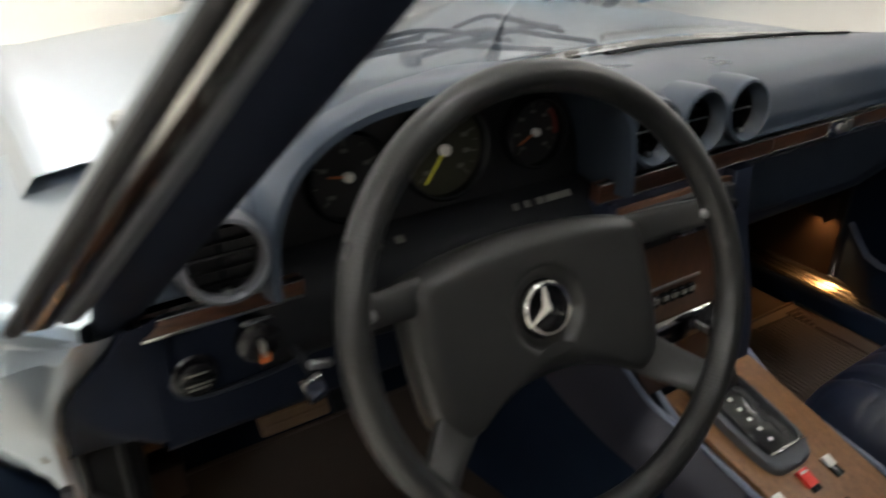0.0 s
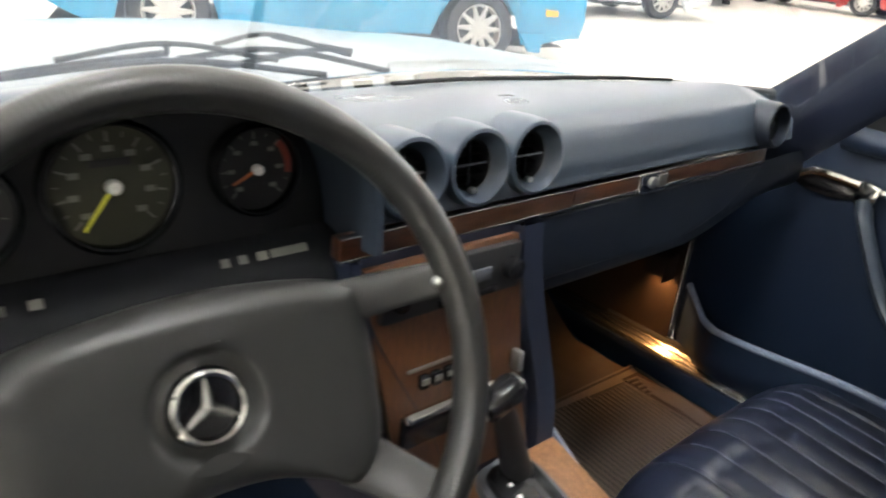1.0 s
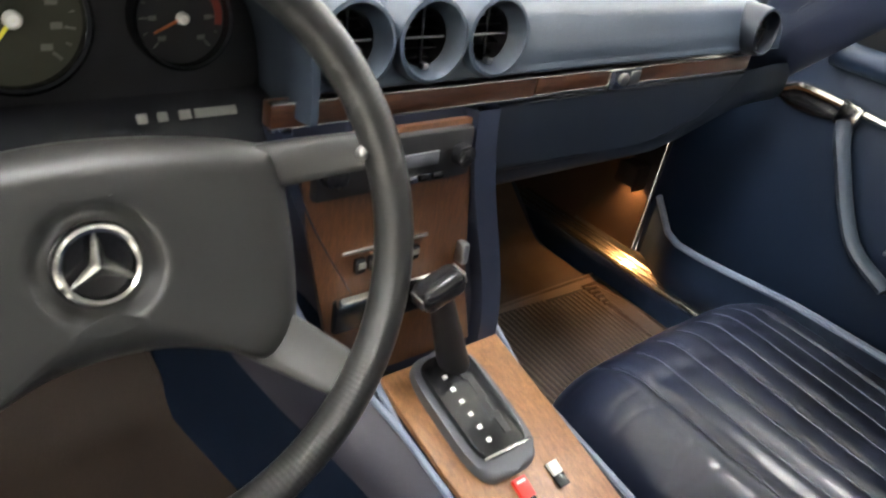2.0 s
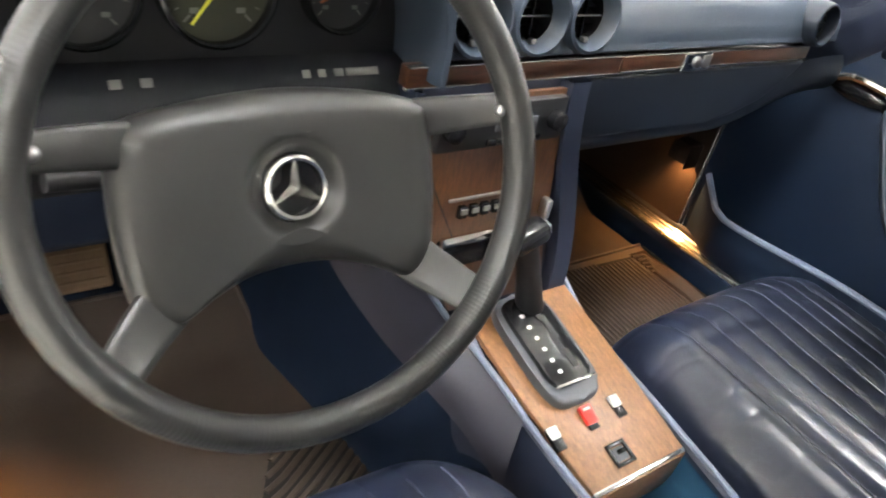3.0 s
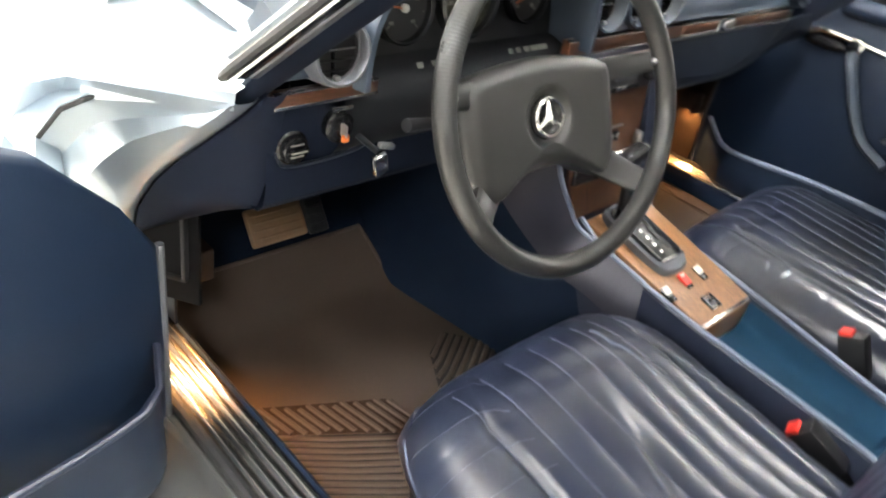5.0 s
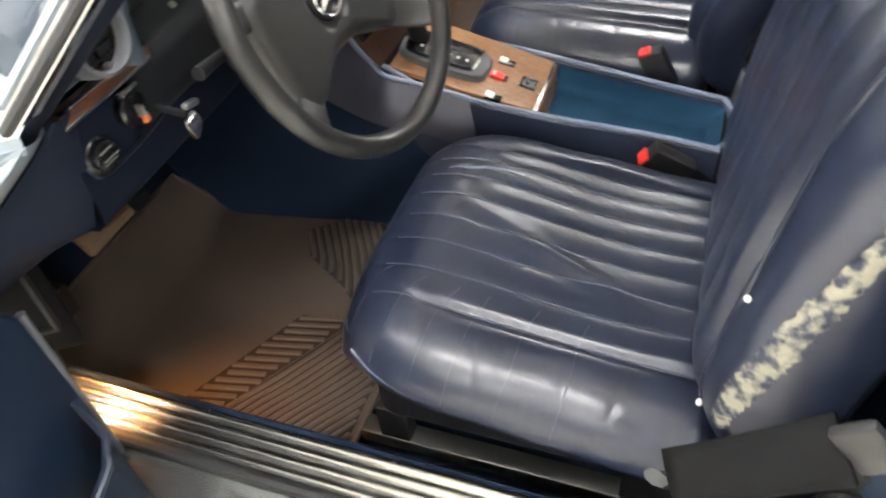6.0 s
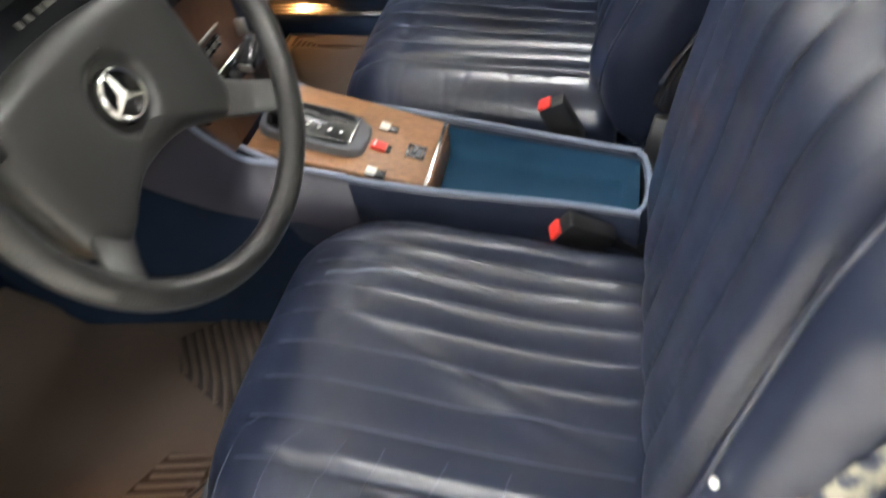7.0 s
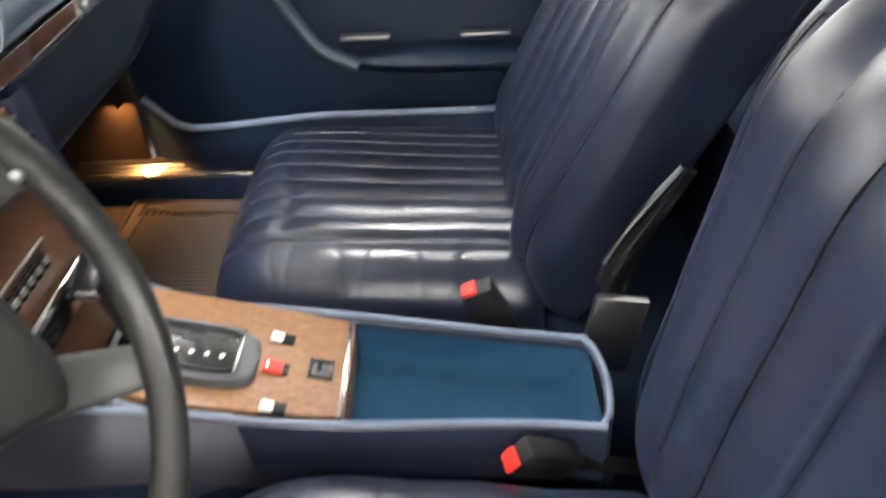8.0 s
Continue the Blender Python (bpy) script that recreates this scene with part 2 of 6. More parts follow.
M_ALLOY = mat("cast_alloy", (0.66, 0.64, 0.60), 0.35, metal=0.7, vary=0.15, scale=20, fine=200, bump=0.05)
M_GLASS = glass("clear_glass")
M_TINT = glass("tinted_glass", (0.35, 0.40, 0.42))
M_TAIL = mat("tail_lamp_red", (0.45, 0.02, 0.02), 0.2, vary=0.1, scale=20, fine=100, bump=0.0)
M_AMBER = mat("amber_lens", (0.75, 0.42, 0.05), 0.25, vary=0.1, scale=20, fine=100, bump=0.0)


# ---- mesh helpers ----
def part(name, bm, material, parent=None, label="", smooth=True, at=None, sharp=38):
    """Links a bmesh as one mesh object, under a thing or a part where one is given."""
    me = bpy.data.meshes.new(name)
    bmesh.ops.recalc_face_normals(bm, faces=bm.faces[:])
    bm.to_mesh(me)
    bm.free()
    for p in me.polygons:
        p.use_smooth = smooth
    if smooth:
        me.set_sharp_from_angle(angle=radians(sharp))
    me.materials.append(material)
    ob = new(name, me)
    if parent is not None:
        ob.parent = parent
    if at is not None:
        ob.matrix_basis = at
    if label:
        ob["label"] = label
    return ob


def thing(name, label, category, group="", kind="", at=None):
    """An empty that holds the parts of a thing."""
    ob = new(name)
    ob.empty_display_size = 0.05
    if at is not None:
        ob.matrix_basis = at
    return tagged(ob, label, category, group, kind)


def grid(bm, rows, close_u=False, cap=False):
    """Quads over rows of points of equal length."""
    vs = [[bm.verts.new(p) for p in row] for row in rows]
    n = len(vs[0])
    for a, b in zip(vs, vs[1:]):
        for i in range(n if close_u else n - 1):
            j = (i + 1) % n
            bm.faces.new((a[i], a[j], b[j], b[i]))
    if cap:
        bm.faces.new(vs[0])
        bm.faces.new(vs[-1])
    return vs


def spline(pts, n):
    """n + 1 points on a smooth curve through pts (Catmull-Rom)."""
    pts = [Vector(p) for p in pts]
    p = [2 * pts[0] - pts[1], *pts, 2 * pts[-1] - pts[-2]]
    out = []
    for i in range(n + 1):
        s = i / n * (len(pts) - 1)
        k = min(int(s), len(pts) - 2)
        u = s - k
        a, b, c, d = p[k : k + 4]
        out.append(0.5 * (2 * b + (c - a) * u + (2 * a - 5 * b + 4 * c - d) * u * u + (3 * b - a - 3 * c + d) * u**3))
    return out


def tube(bm, pts, r, sides=10, closed=False, flat=1.0):
    """A round bar along a line of points; r may be a function of 0 to 1."""
    pts = [Vector(p) for p in pts]
    n = len(pts)
    up = Vector((0, 0, 1))
    rows = []
    for i, p in enumerate(pts):
        d = (pts[(i + 1) % n] - pts[i - 1]) if closed else (pts[min(i + 1, n - 1)] - pts[max(i - 1, 0)])
        d.normalize()
        side = d.cross(up)
        if side.length < 0.05:
            side = d.cross(Vector((1, 0, 0)))
        side.normalize()
        top = side.cross(d)
        rad = r(i / (n - 1)) if callable(r) else r
        rows.append([p + rad * (math.cos(a) * side + flat * math.sin(a) * top) for a in (2 * math.pi * k / sides for k in range(sides))])
    if closed:
        rows.append(rows[0])
        vs = [[bm.verts.new(q) for q in row] for row in rows[:-1]]
        for a, b in zip(vs, vs[1:] + vs[:1]):
            for i in range(sides):
                j = (i + 1) % sides
                bm.faces.new((a[i], a[j], b[j], b[i]))
    else:
        grid(bm, rows, close_u=True, cap=True)
    return bm


def lathe(bm, profile, sides=28, m=None):
    """Turns (radius, height) pairs about local z."""
    m = m or Matrix()
    rows = [[m @ Vector((r * math.cos(a), r * math.sin(a), h)) for a in (2 * math.pi * k / sides for k in range(sides))] for r, h in profile]
    grid(bm, rows, close_u=True)
    return bm


def box(bm, size, m=None, bevel=0.0, seg=2):
    """A box of full sizes with rounded edges, set by m."""
    m = m or Matrix()
    r = bmesh.ops.create_cube(bm, size=1.0)
    vs = r["verts"]
    bmesh.ops.scale(bm, vec=size, verts=vs)
    if bevel:
        es = list({e for v in vs for e in v.link_edges})
        out = bmesh.ops.bevel(bm, geom=es, offset=bevel, segments=seg, profile=0.5, affect="EDGES")
        vs = list({v for f in out["faces"] for v in f.verts} | {v for v in vs if v.is_valid})
    bmesh.ops.transform(bm, matrix=m, verts=vs)
    return bm


def prism(bm, outline, lo, hi, m=None, bevel=0.0, seg=2):
    """A plate: an outline in local x, y between two heights, with rounded rims."""
    m = m or Matrix()
    a = [bm.verts.new((x, y, lo)) for x, y in outline]
    b = [bm.verts.new((x, y, hi)) for x, y in outline]
    n = len(a)
    fs = [bm.faces.new(b), bm.faces.new(a[::-1])]
    for i in range(n):
        fs.append(bm.faces.new((a[i], a[(i + 1) % n], b[(i + 1) % n], b[i])))
    vs = a + b
    if bevel:
        es = [e for e in fs[0].edges]
        out = bmesh.ops.bevel(bm, geom=es, offset=bevel, segments=seg, profile=0.5, affect="EDGES")
        vs = list({v for f in out["faces"] for v in f.verts} | {v for v in vs if v.is_valid})
    bmesh.ops.transform(bm, matrix=m, verts=vs)
    return bm


def B():
    return bmesh.new()


def frame_of(origin, zdir, xdir=(1, 0, 0)):
    """A matrix with local z along zdir and local x near xdir."""
    z = Vector(zdir).normalized()
    y = z.cross(Vector(xdir)).normalized()
    x = y.cross(z)
    m = Matrix((x, y, z)).transposed().to_4x4()
    m.translation = origin
    return m


def smooth01(x):
    x = max(0.0, min(1.0, x))
    return x * x * (3 - 2 * x)


# ---- showroom ----
def showroom():
    bm = B()
    grid(bm, [[(x, y, 0) for x in np.linspace(-18, 24, 15)] for y in np.linspace(-14, 22, 13)])
    tagged(part("floor", bm, M_FLOOR, smooth=False), "pale beige polished showroom floor", "floor", kind="structure")
    for name, size, c in (("wall_north", (42.4, 0.2, 5.2), (3, 22.1, 2.6)), ("wall_south", (42.4, 0.2, 5.2), (3, -14.1, 2.6)), ("wall_east", (0.2, 36, 5.2), (24.1, 4, 2.6)), ("wall_west", (0.2, 36, 5.2), (-18.1, 4, 2.6))):
        bm = B()
        box(bm, size, Matrix.Translation(c))
        tagged(part(name, bm, M_WALLDIM if name == "wall_south" else M_WALL, smooth=False), "unseen showroom wall, grey to dim the light from behind" if name == "wall_south" else "plain white showroom wall", "wall", kind="structure")
    bm = B()
    box(bm, (42.4, 36.4, 0.2), Matrix.Translation((3, 4, 5.3)))
    tagged(part("ceiling", bm, M_WALL, smooth=False), "plain white showroom ceiling", "ceiling", kind="structure")
    first = None
    for i in range(9):
        for j in range(6):
            m = Matrix.Translation((-13 + 4.333 * i, -4.67 + 4.333 * j, 5.17))
            if first is None:
                first = thing("ceiling_light", "long white glowing ceiling light panel", "ceiling light", "showroom ceiling lights", at=m)
                bm = B()
                box(bm, (0.60, 1.40, 0.06), bevel=0.01)
                part("housing", bm, M_WALL, first)
                bm = B()
                box(bm, (0.50, 1.30, 0.02), Matrix.Translation((0, 0, -0.035)))
                part("diffuser", bm, M_TUBE, first)
            else:
                copy_thing(first, m)


showroom()


# ---- steering wheel ----
HUB = Vector((-0.38, 0.0, 0.90))
TILT_W = radians(23)
YAW_W = radians(-4.5)
WM = frame_of(HUB, (math.sin(YAW_W) * math.cos(TILT_W), -math.cos(TILT_W), math.sin(TILT_W)))
RIM_R, RIM_D, RIM_UP, RIM_X = 0.1906, 0.042, 0.010, -0.004


def steering_wheel():
    w = thing("steering_wheel", "dark grey four-spoke steering wheel with stitched rubber rim", "steering wheel", at=WM)
    bm = B()
    n, k = 900, 18
    rows = []
    for i in range(n + 1):
        a = 2 * math.pi * i / n
        row = []
        # fine cross ribs, unevenly worn
        rib = (0.00013 + 0.00006 * math.sin(5 * a) + 0.00005 * math.sin(17 * a + 1)) * math.cos(2 * math.pi * i / 3)
        for j in range(k):
            b = 2 * math.pi * j / k
            rr = 0.0140 + (0.0010 * math.cos(3 * b + 1.0)) + rib
            q = RIM_R + rr * math.cos(b)
            row.append((q * math.cos(a) + RIM_X, q * math.sin(a) + RIM_UP, RIM_D + 0.95 * rr * math.sin(b)))
        rows.append(row)
    grid(bm, rows, close_u=True)
    bmesh.ops.remove_doubles(bm, verts=bm.verts[:], dist=1e-6)
    part("rim", bm, M_RIM, w, "worn dark grey leather-grained rim")
    # the padded boss: a wide shield, arched below
    top = [(-0.130, 0.048), (-0.114, 0.060), (-0.065, 0.070), (0.0, 0.075), (0.065, 0.070), (0.114, 0.060), (0.130, 0.048)]
    right = [(0.133, 0.0), (0.131, -0.045), (0.124, -0.080), (0.104, -0.096)]
    arch = [(0.075, -0.082), (0.04, -0.069), (0.0, -0.065), (-0.04, -0.069), (-0.075, -0.082)]
    left = [(-0.104, -0.096), (-0.124, -0.080), (-0.131, -0.045), (-0.133, 0.0)]
    ring = [Vector((x, y, 0)) for x, y in top + right + arch + left]
    ring = spline(ring + ring[:1], 160)[:-1]
    bm = B()
    loops = []
    for r, h in ((0.0245, -0.004), (0.0300, -0.0035), (0.0345, -0.001), (0.0375, 0.0035), (0.0405, 0.0056), (0.0440, 0.0060)):
        loops.append([p.normalized() * r + Vector((0, 0, h)) for p in ring])
    for inset, h in ((0.034, 0.0062), (0.022, 0.0056), (0.015, 0.0032), (0.009, -0.001), (0.004, -0.007), (0.001, -0.013), (0.0, -0.020), (0.002, -0.036), (0.010, -0.058)):
        loops.append([p * max(0.3, 1 - inset / p.length) + Vector((0, 0, h)) for p in ring])
    grid(bm, loops, close_u=True)
    part("pad", bm, M_PAD, w, "broad flat dark grey padded boss", sharp=80)
    for sx, sy, ex, ey, wd, nm in ((0.116, 0.043, 0.182, 0.049, 0.034, "spoke"), (-0.116, 0.043, -0.190, 0.049, 0.034, "spoke"), (0.100, -0.072, 0.148, -0.114, 0.044, "spoke"), (-0.100, -0.072, -0.156, -0.114, 0.044, "spoke")):
        a, b = Vector((sx, sy, -0.010)), Vector((ex, ey, RIM_D - 0.004))
        d = (b - a).normalized()
        side = Vector((0, 0, 1)).cross(d).normalized()
        up = d.cross(side)
        bm = B()
        rows = []
        for i in range(7):
            u = i / 6
            c = a.lerp(b, u) + up * (-0.006 * math.sin(math.pi * u))
            hw, ht = wd * 0.5 * (1 - 0.25 * u), 0.0075 * (1 - 0.25 * u)
            rows.append([c + side * hw * math.copysign(abs(math.cos(t)) ** 0.5, math.cos(t)) + up * ht * math.copysign(abs(math.sin(t)) ** 0.6, math.sin(t)) for t in (2 * math.pi * q / 16 for q in range(16))])
        grid(bm, rows, close_u=True, cap=True)
        sp = part(nm, bm, M_PAD, w)
        bm = B()
        e = a.lerp(b, 0.88) + up * 0.008
        bmesh.ops.create_uvsphere(bm, u_segments=10, v_segments=6, radius=0.0055, matrix=Matrix.Translation(e))
        part("rivet", bm, M_SATIN, sp, "small bright spoke end cap")
    # recessed round badge: dark dish, bright ring, three plain arms
    bm = B()
    lathe(bm, [(0.0005, -0.0035), (0.0255, -0.0035), (0.0275, -0.0025)], 36)
    part("badge_dish", bm, M_GLOSS, w, "dark round dish behind the badge")
    badge = part("badge", lathe(B(), [(0.0205, -0.004), (0.0212, 0.0065), (0.0235, 0.0075), (0.0256, 0.0055), (0.0262, -0.004)], 40), M_CHROME, w, "round bright metal ring badge")
    for k in range(3):
        a = math.pi / 2 + k * 2 * math.pi / 3
        d, s = Vector((math.cos(a), math.sin(a), 0)), Vector((-math.sin(a), math.cos(a), 0))
        bm = B()
        c = Vector((0, 0, 0.0070))
        base = [c + s * 0.0058 + Vector((0, 0, -0.003)) - d * 0.002, c + Vector((0, 0, 0.003)), c - s * 0.0058 + Vector((0, 0, -0.003)) - d * 0.002]
        tip = [c + d * 0.0217 + s * 0.0012 + Vector((0, 0, -0.003)), c + d * 0.0217 + Vector((0, 0, -0.001)), c + d * 0.0217 - s * 0.0012 + Vector((0, 0, -0.003))]
        vb, vt = [bm.verts.new(p) for p in base], [bm.verts.new(p) for p in tip]
        for i in range(2):
            bm.faces.new((vb[i], vb[i + 1], vt[i + 1], vt[i]))
        bm.faces.new((vb[0], vt[0], vt[2], vb[2]))
        bm.faces.new(vt)
        part("arm", bm, M_CHROME, badge)
    # column shroud
    bm = B()
    lathe(bm, [(0.001, -0.03), (0.052, -0.03), (0.055, -0.06), (0.050, -0.20), (0.046, -0.24)], 24)
    part("column_shroud", bm, M_BLACK, w, "black plastic steering column cover")
    bm = B()
    tube(bm, spline([(-0.045, 0.0, -0.085), (-0.11, 0.01, -0.082), (-0.165, 0.016, -0.070)], 10), lambda u: 0.0055 + 0.003 * u, 10)
    part("stalk", bm, M_BLACK, w, "black indicator stalk")


steering_wheel()


# ---- dashboard ----
TRIM_LO, TRIM_HI = 0.917, 0.939


def vent(parent, c, r_out, r_in, ring_mat, ring_label, deep=True):
    """A round air vent: hooded shroud, ring, dark throat, slats, a thin cross and a bright thumb tab."""
    m = frame_of(c, (0, -1, 0.10))
    bm = B()
    prof = [(r_out * 1.05, -0.045), (r_out * 1.04, -0.02), (r_out, -0.004), (r_out * 0.95, 0.003), (r_out * 0.86, 0.004), (r_out * 0.80, -0.002)]
    lathe(bm, prof + [(r_in * 1.06, -0.012), (r_in, -0.014)], 36, m)
    v = part("air_vent", bm, ring_mat, parent, ring_label)
    bm = B()
    back = -0.05 if deep else -0.019
    lathe(bm, [(r_in, -0.014), (r_in * 0.97, back), (0.0005, back - 0.001)], 28, m)
    part("throat", bm, M_BLACK, v, "dark vent throat")
    for k in range(-2, 3):
        bm = B()
        h = r_in * 0.36 * k
        w = 1.9 * math.sqrt(max(1e-6, r_in**2 - h * h))
        box(bm, (w, 0.0012, 0.014), m @ Matrix.Translation((0, h, -0.030 if deep else -0.0165)) @ Matrix.Rotation(radians(18), 4, "X") @ Matrix.Diagonal((1, 1, 1 if deep else 0.3, 1)))
        part("slat", bm, M_BLACK, v)
    bm = B()
    box(bm, (0.0022, 1.9 * r_in, 0.004), m @ Matrix.Translation((0, 0, -0.018)))
    part("rib", bm, M_GLOSS, v)
    bm = B()
    box(bm, (1.8 * r_in, 0.0016, 0.003), m @ Matrix.Translation((0, 0, -0.016)))
    part("rib", bm, M_SATIN, v, "thin bright cross bar")
    bm = B()
    box(bm, (0.007, 0.006, 0.008), m @ Matrix.Translation((0, -r_in * 0.93, -0.010)), bevel=0.0015)
    part("thumb_tab", bm, M_SATIN, v, "small bright thumb tab")
    return v


def gauge(parent, c, r, face, label, needle_angle, needle_mat, ticks, needle_len=0.78):
    """A round instrument: bezel, face, printed marks, needle and hub cap."""
    m = frame_of(c, (0, -1, 0.12))
    bm = B()
    lathe(bm, [(r * 1.12, -0.006), (r * 1.12, 0.010), (r * 1.06, 0.013), (r, 0.010), (r, 0.0)], 40, m)
    g = part("gauge", bm, M_GLOSS, parent, label)
    bm = B()
    lathe(bm, [(r, 0.0005), (0.0004, 0.0005)], 40, m)
    part("dial", bm, face, g)
    bm = B()
    lathe(bm, [(r * 1.01, 0.0105), (r * 1.04, 0.0145), (r * 1.06, 0.0105)], 40, m)
    part("bezel", bm, M_LEDGE, g, "thin black bezel")
    bm = B()
    for i in range(ticks):
        a = radians(225 - 270 * i / (ticks - 1))
        big = i % 2 == 0
        ln = r * (0.17 if big else 0.09)
        q = m @ Matrix.Rotation(a, 4, "Z") @ Matrix.Translation((r * 0.90 - ln / 2, 0, 0.0012))
        box(bm, (ln, r * (0.035 if big else 0.02), 0.0006), q)
        if big:
            q = m @ Matrix.Rotation(a, 4, "Z") @ Matrix.Translation((r * 0.62, 0, 0.0012)) @ Matrix.Rotation(-a, 4, "Z")
            box(bm, (r * 0.17, r * 0.10, 0.0006), q)
    part("markings", bm, M_MARK, g, "pale printed dial marks")
    bm = B()
    q = m @ Matrix.Rotation(radians(needle_angle), 4, "Z")
    pts = [(-0.10 * r, -0.030 * r), (needle_len * r, -0.022 * r), (needle_len * r, 0.022 * r), (-0.10 * r, 0.030 * r)]
    prism(bm, pts, 0.004, 0.0055, q)
    part("needle", bm, needle_mat, g, "slim coloured needle")
    bm = B()
    lathe(bm, [(r * 0.13, 0.003), (r * 0.13, 0.008), (r * 0.09, 0.010), (0.0004, 0.0102)], 20, m)
    part("needle_cap", bm, M_WHITE, g, "pale round needle cap")
    return g, m


def dash_far(x):
    """How far forward the dash top reaches under the windscreen."""
    return 0.365 - 0.55 * max(0.0, abs(x + 0.05) - 0.12) ** 1.6


VENT_X = (-0.132, -0.050, 0.030)


def dash_profile(x):
    yf = dash_far(x)
    e = smooth01((x - 0.50) / 0.12) * 0.02
    pts = [(yf + 0.02, 0.985), (yf, 1.008 - e), (0.5 * (yf + 0.17), 1.022 - e), (0.172, 1.020 - e), (0.137, 1.004 - e), (0.121, 0.975), (0.1165, 0.955), (0.1175, 0.944), (0.150, 0.940)]
    return [(x, y, z) for y, z in pts]


def dashboard():
    d = thing("dashboard", "blue padded vinyl dashboard with dark wood trim strip", "dashboard")
    for x0, x1, n in ((-0.175, 0.600, 170), (-0.690, -0.585, 10)):
        bm = B()
        rows = []
        for i in range(n + 1):
            x = x0 + (x1 - x0) * i / n
            row = spline(dash_profile(x), 90)
            # openings behind the air vents
            for p in row:
                if p.y < 0.16 and any((x - v) ** 2 + (p.z - 0.987) ** 2 < 0.031**2 for v in VENT_X):
                    p.y += 0.06
            rows.append(row)
        grid(bm, rows)
        ends = [[tuple(p) for p in rows[0]], [tuple(p) for p in rows[-1]]]
        for e in ends:
            bm.faces.new([bm.verts.new(p) for p in e])
        part("top_pad", bm, M_DASH, d, "grey-blue padded dash top")
    # slot for the windscreen air along the top
    bm = B()
    line = []
    for x in np.linspace(0.00, 0.42, 22):
        y = dash_far(x) - 0.035
        line.append((x, y, max(p.z for p in spline(dash_profile(x), 80) if abs(p.y - y) < 0.02) + 0.0015))
    tube(bm, line, 0.006, 8, flat=0.5)
    part("demister_slot", bm, M_BELT, d, "narrow dark air slot")
    # instrument hood
    bm = B()
    rows = []
    cx, zb = -0.383, 0.925

    def arch(y, w, zt, k):
        row = []
        for i in range(41):
            a = math.pi * (1 - i / 40)
            c, s = math.cos(a), math.sin(a)
            row.append((cx + w * math.copysign(abs(c) ** 0.62, c), y, zb + (zt - zb) * abs(s) ** 0.66))
        return row

    for y, w, zt in ((0.42, 0.245, 0.985), (0.36, 0.238, 1.022), (0.28, 0.228, 1.052), (0.20, 0.221, 1.073), (0.14, 0.217, 1.083), (0.108, 0.215, 1.085), (0.098, 0.211, 1.080), (0.098, 0.204, 1.073), (0.108, 0.200, 1.069), (0.14, 0.198, 1.067), (0.20, 0.195, 1.062)):
        rows.append(arch(y, w, zt, 0))
    grid(bm, rows)
    part("instrument_hood", bm, M_DASH, d, "blue padded hood over the instruments")
    # instrument panel
    pm = frame_of((cx, 0.186, 0.99), (0, -1, 0.12))
    bm = B()
    outline = [(p[0], p[2]) for p in arch(0, 0.197, 1.066, 0)] + [(cx + 0.197, 0.895), (cx - 0.197, 0.895)]
    prism(bm, [(x - cx, z - 0.99) for x, z in outline], -0.004, 0.004, pm)
    panel = part("instrument_panel", bm, M_BLACK, d, "black instrument panel")
    gauge(d, (-0.377, 0.174, 0.997), 0.047, M_OLIVE, "large round speedometer with yellow needle", -128, M_YELLOW, 17, 0.85)
    g, m = gauge(d, (-0.257, 0.176, 0.994), 0.036, M_DIAL, "round rev counter with red sector", 205, M_ORANGE, 13, 0.7)
    bm = B()
    for i in range(9):
        a = radians(-8 + 6 * i)
        box(bm, (0.006, 0.004, 0.0006), m @ Matrix.Rotation(a, 4, "Z") @ Matrix.Translation((0.031, 0, 0.0016)))
    part("red_sector", bm, M_SECTOR, g, "red arc on the dial")
    g, m = gauge(d, (-0.485, 0.176, 0.990), 0.040, M_DIAL, "round combined fuel and temperature gauge", 170, M_ORANGE, 9, 0.5)
    bm = B()
    box(bm, (0.030, 0.006, 0.0008), frame_of((-0.377, 0.1735, 1.016), (0, -1, 0.12)))
    part("odometer", bm, M_BLACK, d, "dark odometer window")
    # ledge below the gauges with a row of control marks
    bm = B()
    rows = []
    for x in np.linspace(-0.598, -0.168, 14):
        rows.append(spline([(x, 0.196, 0.934), (x, 0.165, 0.931), (x, 0.140, 0.921), (x, 0.128, 0.905), (x, 0.126, 0.885), (x, 0.135, 0.84), (x, 0.18, 0.80)], 16))
    grid(bm, rows)
    part("lower_ledge", bm, M_LEDGE, d, "black ledge under the gauges")
    for x, w in ((-0.470, 0.010), (-0.445, 0.010), (-0.300, 0.008), (-0.284, 0.008), (-0.266, 0.010), (-0.240, 0.036)):
        bm = B()
        box(bm, (w, 0.008, 0.002), frame_of((x, 0.1455, 0.9255), (0, -0.75, 0.6)), bevel=0.0008)
        part("control_mark", bm, M_MARK, d, "pale control mark")
    # wood trim with bright edges
    for x0, x1, lo, hi in ((-0.206, 0.106, TRIM_LO, TRIM_HI), (0.108, 0.536, TRIM_LO + 0.002, TRIM_HI), (-0.700, -0.560, 0.915, 0.930)):
        bm = B()
        box(bm, (x1 - x0, 0.016, hi - lo), Matrix.Translation(((x0 + x1) / 2, 0.124, (lo + hi) / 2)), bevel=0.002)
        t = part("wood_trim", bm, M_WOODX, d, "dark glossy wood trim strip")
        for z, h in ((hi, 0.0022), (lo - 0.001, 0.0040)):
            bm = B()
            box(bm, (x1 - x0, 0.008, h), Matrix.Translation(((x0 + x1) / 2, 0.119, z)), bevel=0.001)
